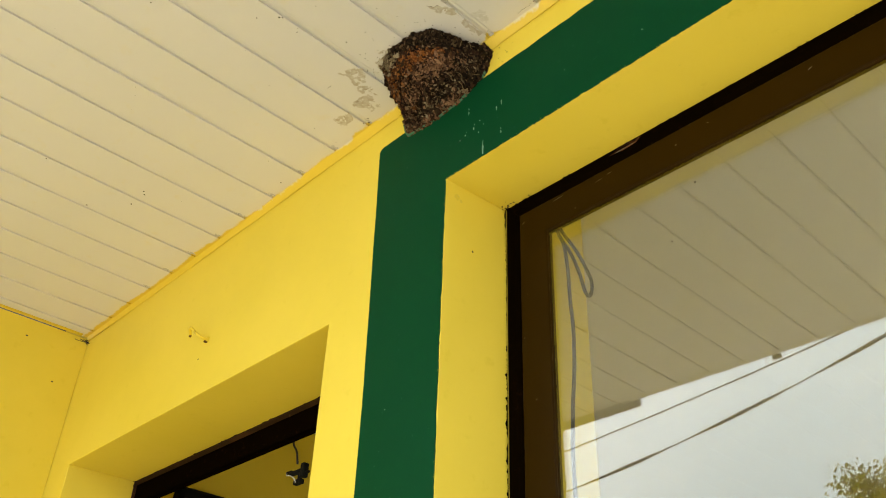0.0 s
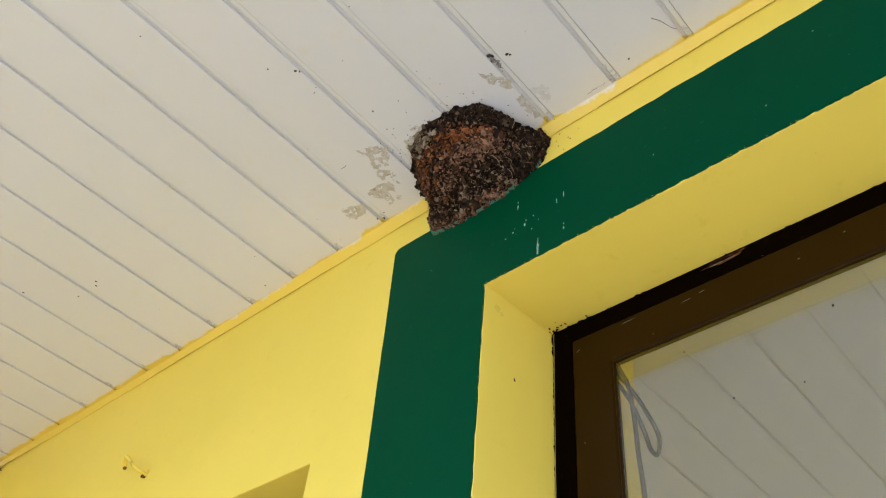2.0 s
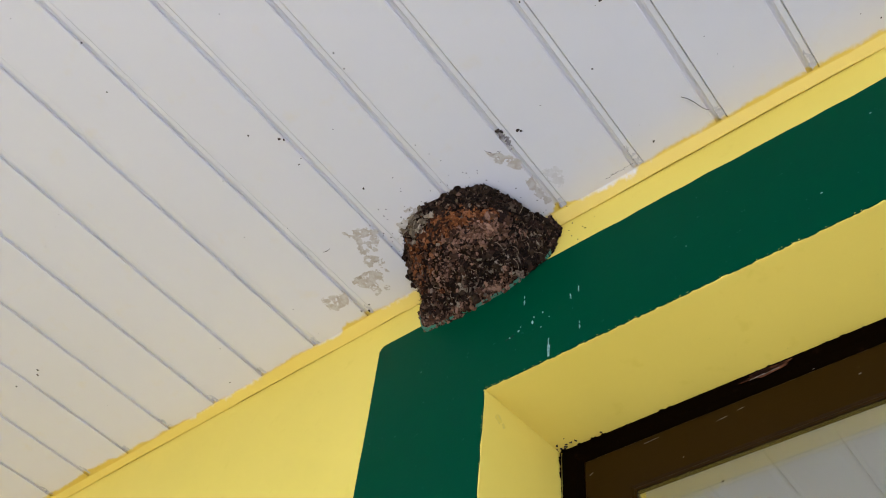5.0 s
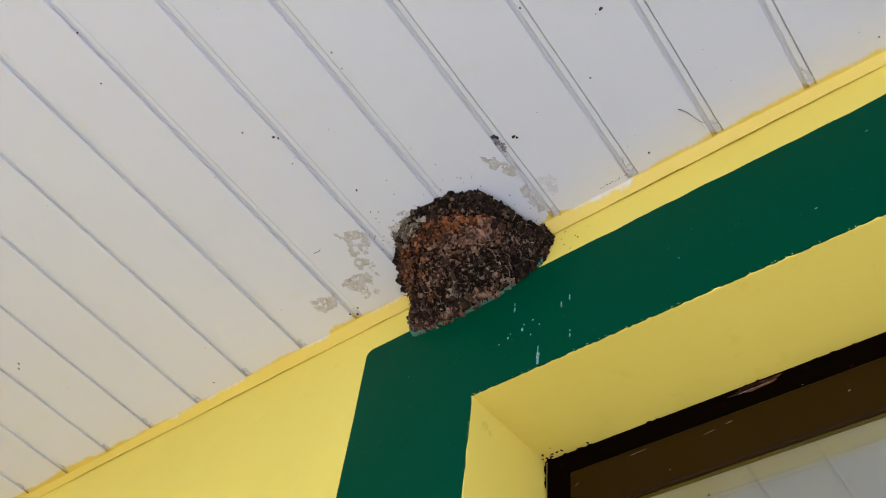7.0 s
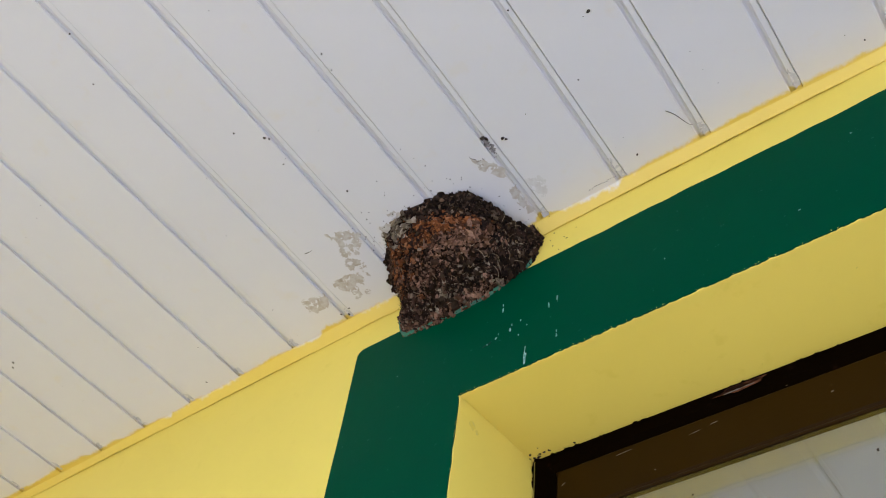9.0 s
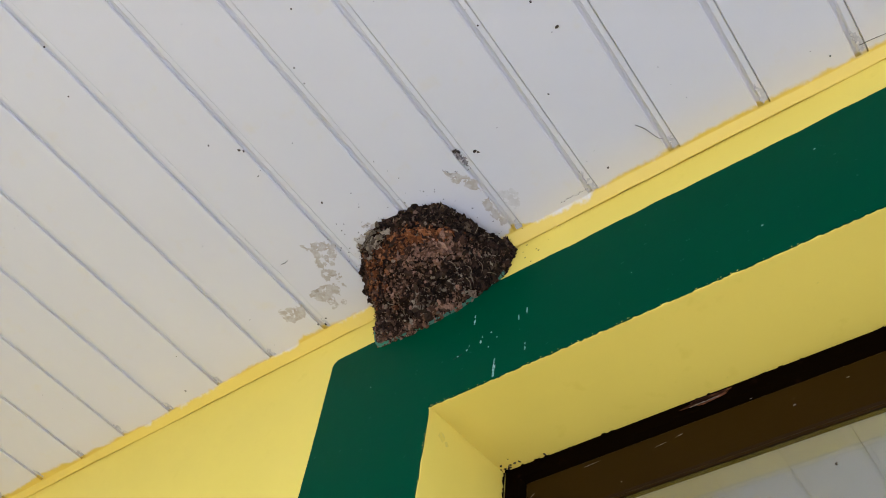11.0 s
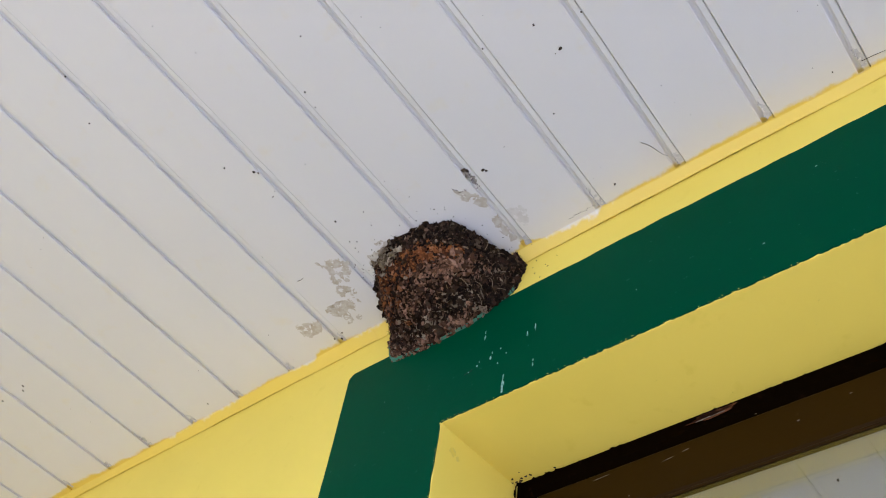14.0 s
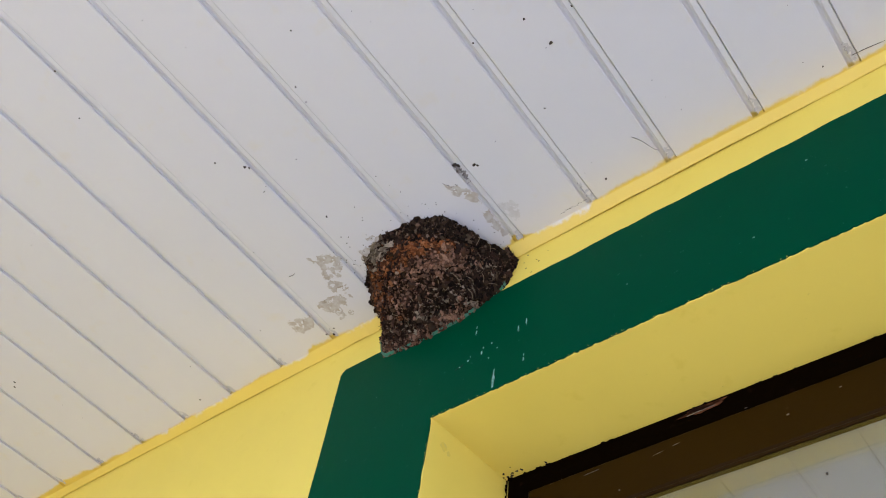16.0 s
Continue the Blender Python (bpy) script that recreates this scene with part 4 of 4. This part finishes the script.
# droppings on the green band
for k, (x, z, w, h) in enumerate([(0.267, 2.394, 0.0022, 0.0095), (0.267, 2.406, 0.0016, 0.004), (0.236, 2.484, 0.0020, 0.0042), (0.236, 2.493, 0.001, 0.003), (0.295, 2.456, 0.0014, 0.0055), (0.305, 2.462, 0.0013, 0.006), (0.247, 2.445, 0.0018, 0.0032),
                                  (0.249, 2.452, 0.0012, 0.002), (0.229, 2.442, 0.0015, 0.002), (0.232, 2.447, 0.001, 0.0015), (0.304, 2.404, 0.0014, 0.0035), (0.304, 2.411, 0.001, 0.0025), (0.26, 2.453, 0.0015, 0.002), (0.218, 2.438, 0.0016, 0.0015),
                                  (0.268, 2.441, 0.001, 0.0014), (0.258, 2.431, 0.001, 0.0012), (0.621, 2.5, 0.0016, 0.0008), (0.426, 2.444, 0.001, 0.001), (0.555, 2.425, 0.0018, 0.0008), (0.093, 2.455, 0.0008, 0.0008), (0.082, 2.031, 0.0008, 0.0012)]):
    bm = flake([(px, -0.0013, pz) for px, pz in blob(x, z, w * 0.62, h * 0.8, 0.0, k + 0.7, 16, 0.9)], 0.0003, k)
    solid("dropping", bm, M_SPLASH, "small whitish bird dropping on the green band", "dropping", group="droppings under the nest")

# a dark scuff on the green band, and dirt on the yellow beside the nest
M_SCUFF = Mat("dark_green_scuff", (0.001, 0.027, 0.010), 0.6, spec=0.15).stain(200, 0.4, 0.6, (0.001, 0.022, 0.008)).done()
part("scuff", flake([(px, -0.0013, pz) for px, pz in blob(0.219, 2.438, 0.0062, 0.0018, 0.25, 3.4, 22, 0.7)], 0.0001, 2), M_SCUFF, wall_north, "dark scuff on the green paint")
for k, (x, z, r) in enumerate([(0.301, 2.583, 0.0016), (0.307, 2.547, 0.0014), (0.299, 2.559, 0.0016), (0.317, 2.561, 0.0016), (0.314, 2.566, 0.0012), (0.33, 2.572, 0.0008), (0.296, 2.572, 0.0009)]):
    part("nick", flake([(px, -0.0006, pz) for px, pz in blob(x, z, r * 0.7, r * 0.45, 0.5, k + 6.3, 9, 0.9)], 0.0003, k), M_SPECK, wall_north)

# small nicks in the yellow paint
for k, (x, z, r) in enumerate([(-0.525, 2.311, 0.0022), (0.028, 2.212, 0.0016), (0.188, 2.097, 0.002)]):
    bm = flake([(px, -0.0016, pz) for px, pz in blob(x, z, r, r * 0.8, 0, k + 3.3, 9, 0.8)], 0.0003, k)
    part("nick", bm, M_SPECK, wall_north)
for k, (y, z, r) in enumerate([(-0.153, 2.550, 0.003), (-0.060, 2.454, 0.003)]):
    bm = bmesh.new()
    rim = [bm.verts.new((XL + 0.0005, py, pz)) for py, pz in blob(y, z, r, r * 0.7, 0.4, k + 9.1, 9, 0.8)]
    bm.faces.new(rim)
    part("nick", bm, M_SPECK, wall_west)
bm = flake([(WIN[0] + 0.0046, y, z) for y, z in blob(0.055, 2.27, 0.0018, 0.0018, 0, 5.1, 9, 0.6)], 0.0002, 1)
part("nick", bm, M_SPECK, wall_north)
M_SMUDGE = Mat("olive_smudge", (0.64, 0.51, 0.125), 0.7, spec=0.1).stain(120, 0.4, 0.62, (0.72, 0.55, 0.08), 1.0).done()
for k, (y, z, ry, rz, turn) in enumerate([(0.022, 2.356, 0.0048, 0.0052, 0.5), (0.030, 2.352, 0.0030, 0.0026, 0.8)]):
    bm = bmesh.new()
    bm.faces.new([bm.verts.new((WIN[0] + 0.0754 * py + 0.0006, py, pz)) for py, pz in blob(y, z, ry, rz, turn, k + 2.6, 26, 0.4)])
    part("smudge", bm, M_SMUDGE, wall_north, "olive smudge on the yellow reveal")

# ---- painted hook on the wall ----
# brown stain on the wire: dirt and the hook's own shading in one colour
M_HOOK = Mat("yellow_painted_wire", (0.76, 0.56, 0.065), 0.5).stain(60, 0.55, 0.66, (0.22, 0.14, 0.04), 0.8).done()
M_HOOK_SHADE = Mat("hook_shadow_brown", (0.22, 0.12, 0.02), 0.8, spec=0.1).stain(200, 0.42, 0.6, (0.10, 0.05, 0.015), 1.0).done()
hook = thing("wall_hook", (-0.5, 0, 2.346), "small bent hook painted yellow like the wall", "hook")
bm = bmesh.new()
tube(bm, smooth_line([(-0.503, 0.004, 2.349), (-0.501, -0.012, 2.347), (-0.509, -0.024, 2.355), (-0.523, -0.028, 2.369), (-0.54, -0.026, 2.379), (-0.555, -0.018, 2.381), (-0.562, -0.012, 2.375)], 6), 0.0030, 8)
part("bent_wire", bm, M_HOOK, hook, smooth=True)
bm = bmesh.new()
tube(bm, [(-0.503, 0.002, 2.349), (-0.503, -0.004, 2.349)], 0.006, 12)
part("plug", bm, M_YELLOW, hook)
# two brown dabs paint the shadow at the hook's foot and tip
for at, r in (((-0.505, -0.003, 2.344), 0.0040), ((-0.561, -0.0125, 2.3725), 0.0030)):
    bm = bmesh.new()
    bmesh.ops.create_icosphere(bm, subdivisions=2, radius=r)
    for v in bm.verts:
        v.co = v.co * (1 + 0.5 * noise.noise(v.co * 400 + Vector(at) * 90)) + Vector(at)
    part("shadow_dab", bm, M_HOOK_SHADE, hook, "brown dab that stands for the shadow on the hook")

# dusty cobweb in the corner under the lining
web = thing("cobweb", (XL, -0.004, 2.585), "small grey dusty cobweb in the wall corner", "cobweb")
web_rng = random.Random(21)
for k in range(9):
    a = Vector((XL + abs(web_rng.gauss(0, 0.008)) + 0.001, -0.0015, H - 0.006 - abs(web_rng.gauss(0, 0.009))))
    c = Vector((XL + 0.0012, -0.003 - abs(web_rng.gauss(0, 0.010)), H - 0.006 - abs(web_rng.gauss(0, 0.010))))
    bm = bmesh.new()
    tube(bm, smooth_line([a, a.lerp(c, 0.5) + Vector((0.001, -0.001, -0.002)), c], 4), web_rng.uniform(0.0004, 0.0008), 5)
    part("strand", bm, M_SPECK, web)

# ---- behind the panes ----
cable = thing("hanging_cable", (0.2, 0.26, 1.0), "loose grey cable hanging behind the window pane", "cable")
bm = bmesh.new()
tube(bm, smooth_line([(0.2343, 0.190, 2.3995), (0.2504, 0.190, 2.3434), (0.2599, 0.190, 2.3158), (0.2647, 0.190, 2.2672), (0.2657, 0.190, 2.2177), (0.2685, 0.190, 2.1664), (0.2666, 0.190, 2.1054), (0.2590, 0.190, 2.0303), (0.2561, 0.190, 1.9265), (0.2685, 0.190, 1.6068), (0.2636, 0.195, 1.2184), (0.2689, 0.205, 0.8820)], 6), 0.0029, 8)
part("long_strand", bm, M_CABLE, cable, smooth=True)
bm = bmesh.new()
tube(bm, smooth_line([(0.1869, 0.260, 2.4431), (0.2050, 0.260, 2.4009), (0.2300, 0.260, 2.3539), (0.2483, 0.260, 2.3098), (0.2570, 0.260, 2.2790), (0.2521, 0.260, 2.2589), (0.2454, 0.257, 2.2665), (0.2388, 0.255, 2.2990), (0.2235, 0.255, 2.3470), (0.1994, 0.255, 2.3960)], 6), 0.0029, 8)
part("loop", bm, M_CABLE, cable, smooth=True)

plug = thing("hanging_connector", (-0.487, 0.24, 2.1), "black connector hanging on a wire in the window opening", "connector")
bm = bmesh.new()
tube(bm, smooth_line([(-0.509, 0.24, 2.602), (-0.511, 0.24, 2.34), (-0.514, 0.24, 2.215), (-0.496, 0.24, 2.180), (-0.487, 0.24, 2.152)], 5), 0.0022, 7)
part("thin_wire", bm, M_CABLE, plug, smooth=True)
bm = bmesh.new()
box(bm, -0.509, -0.466, 0.236, 0.246, 2.130, 2.139, 0.003)
box(bm, -0.524, -0.505, 0.238, 0.244, 2.137, 2.143, 0.002)
box(bm, -0.468, -0.455, 0.234, 0.248, 2.118, 2.148, 0.003)
box(bm, -0.489, -0.464, 0.235, 0.247, 2.107, 2.118, 0.003)
box(bm, -0.478, -0.470, 0.237, 0.245, 2.116, 2.133, 0.002)
box(bm, -0.456, -0.444, 0.238, 0.244, 2.124, 2.130, 0.002)
part("body", bm, M_BLACKPLASTIC, plug)
bm = bmesh.new()
tube(bm, smooth_line([(-0.522, 0.24, 2.139), (-0.512, 0.233, 2.131), (-0.496, 0.231, 2.127), (-0.482, 0.232, 2.119), (-0.478, 0.235, 2.110)], 5), 0.0012, 6)
part("clip", bm, M_WHITEPLASTIC, plug, "thin white clip")

# dark rounded box on the room's side wall
box_thing = bmesh.new()
box(box_thing, -1.302, -1.26, 0.37, 0.95, 1.75, 2.313, 0.02, 4)
solid("dark_box", box_thing, M_BLACKPLASTIC, "black rounded plastic box on the yellow room wall", "box")

# ---- outside, seen in the panes: two cables and a tree ----
bm = bmesh.new()
tube(bm, [(x, -4.0, 4.177 + 0.1308 * (x + 0.523) + 0.0111 * (x + 0.523) ** 2) for x in np.linspace(-6.5, 4.0, 40)], 0.0055, 8)
solid("overhead_wire", bm, M_WIRE, "thin dark overhead wire crossing the sky", "wire", group="overhead wires", smooth=True)


def twisted_flat(y, height, x0, x1):
    """A flat two-core cable that turns about its own axis."""
    bm = bmesh.new()
    rows = []
    for x in np.linspace(x0, x1, 160):
        t = x * 3.4
        z = height(x)
        ring = []
        for k in range(10):
            a = 2 * math.pi * k / 10
            u, v = 0.012 * math.cos(a), 0.0042 * math.sin(a)
            ring.append((x, y + u * math.cos(t) - v * math.sin(t), z + u * math.sin(t) + v * math.cos(t)))
        rows.append(ring + [ring[0]])
    sheet(bm, rows)
    bmesh.ops.remove_doubles(bm, verts=bm.verts[:], dist=1e-5)
    return bm


solid("overhead_cable", twisted_flat(-4.0, lambda x: 4.036 + 0.2472 * (x + 0.559) + 0.0303 * (x + 0.559) ** 2, -4.8, 4.0), M_WIRE, "flat twisted two-core overhead cable crossing the sky", "cable", group="overhead wires", smooth=True)


def tree(base, height, spread, seed):
    rng = random.Random(seed)
    base = Vector(base)
    t = thing("tree", base, "broad leafy tree with light green foliage", "tree")
    bm = bmesh.new()
    trunk = [base + Vector((0.12 * math.sin(z * 0.7), 0.1 * math.cos(z * 0.5), z)) for z in np.linspace(-0.1, height * 0.8, 14)]
    tube(bm, trunk, 0.24, 10, 0.05)
    tips = []
    for k in range(26):
        at = trunk[rng.randint(4, 13)]
        a = rng.uniform(0, 6.28)
        reach = spread * rng.uniform(0.55, 1.0) * (1.15 - 0.5 * (at.z - base.z) / height)
        end = at + Vector((math.cos(a) * reach, math.sin(a) * reach, rng.uniform(0.3, 1.9)))
        mid = at.lerp(end, 0.5) + Vector((0, 0, rng.uniform(-0.1, 0.3)))
        tube(bm, smooth_line([at, mid, end], 4), 0.06, 6, 0.012)
        tips += [mid.lerp(end, f) for f in (0.2, 0.5, 0.75, 1.0)]
    for k in range(8):
        tips.append(trunk[-1] + Vector((rng.gauss(0, 0.4), rng.gauss(0, 0.4), rng.uniform(0.2, height * 0.2))))
    part("trunk", bm, M_BARK, t)
    verts, faces = [], []
    for tip in tips:
        for _ in range(rng.randint(110, 190)):
            c = tip + Vector((rng.gauss(0, 0.27), rng.gauss(0, 0.27), rng.gauss(0, 0.22)))
            n = Vector((rng.gauss(0, 1), rng.gauss(0, 1), rng.gauss(0.4, 1))).normalized()
            u = n.orthogonal().normalized()
            v = n.cross(u)
            s = rng.uniform(0.04, 0.085)
            i = len(verts)
            verts += [c - u * s, c + v * s * 0.5, c + u * s, c - v * s * 0.5]
            faces.append((i, i + 1, i + 2, i + 3))
    me = bpy.data.meshes.new("crown")
    me.from_pydata(verts, [], faces)
    me.materials.append(M_LEAF)
    crown = new("crown", me)
    crown.parent = t
    crown.matrix_parent_inverse = Matrix.Translation(-base)
    tagged(crown, "loose crown of small leaves", kind="stuff")
    return t


tree((-6.3, -22.0, 0), 9.65, 2.6, 3)
tree((-1.2, -24.0, 0), 10.2, 2.8, 5)
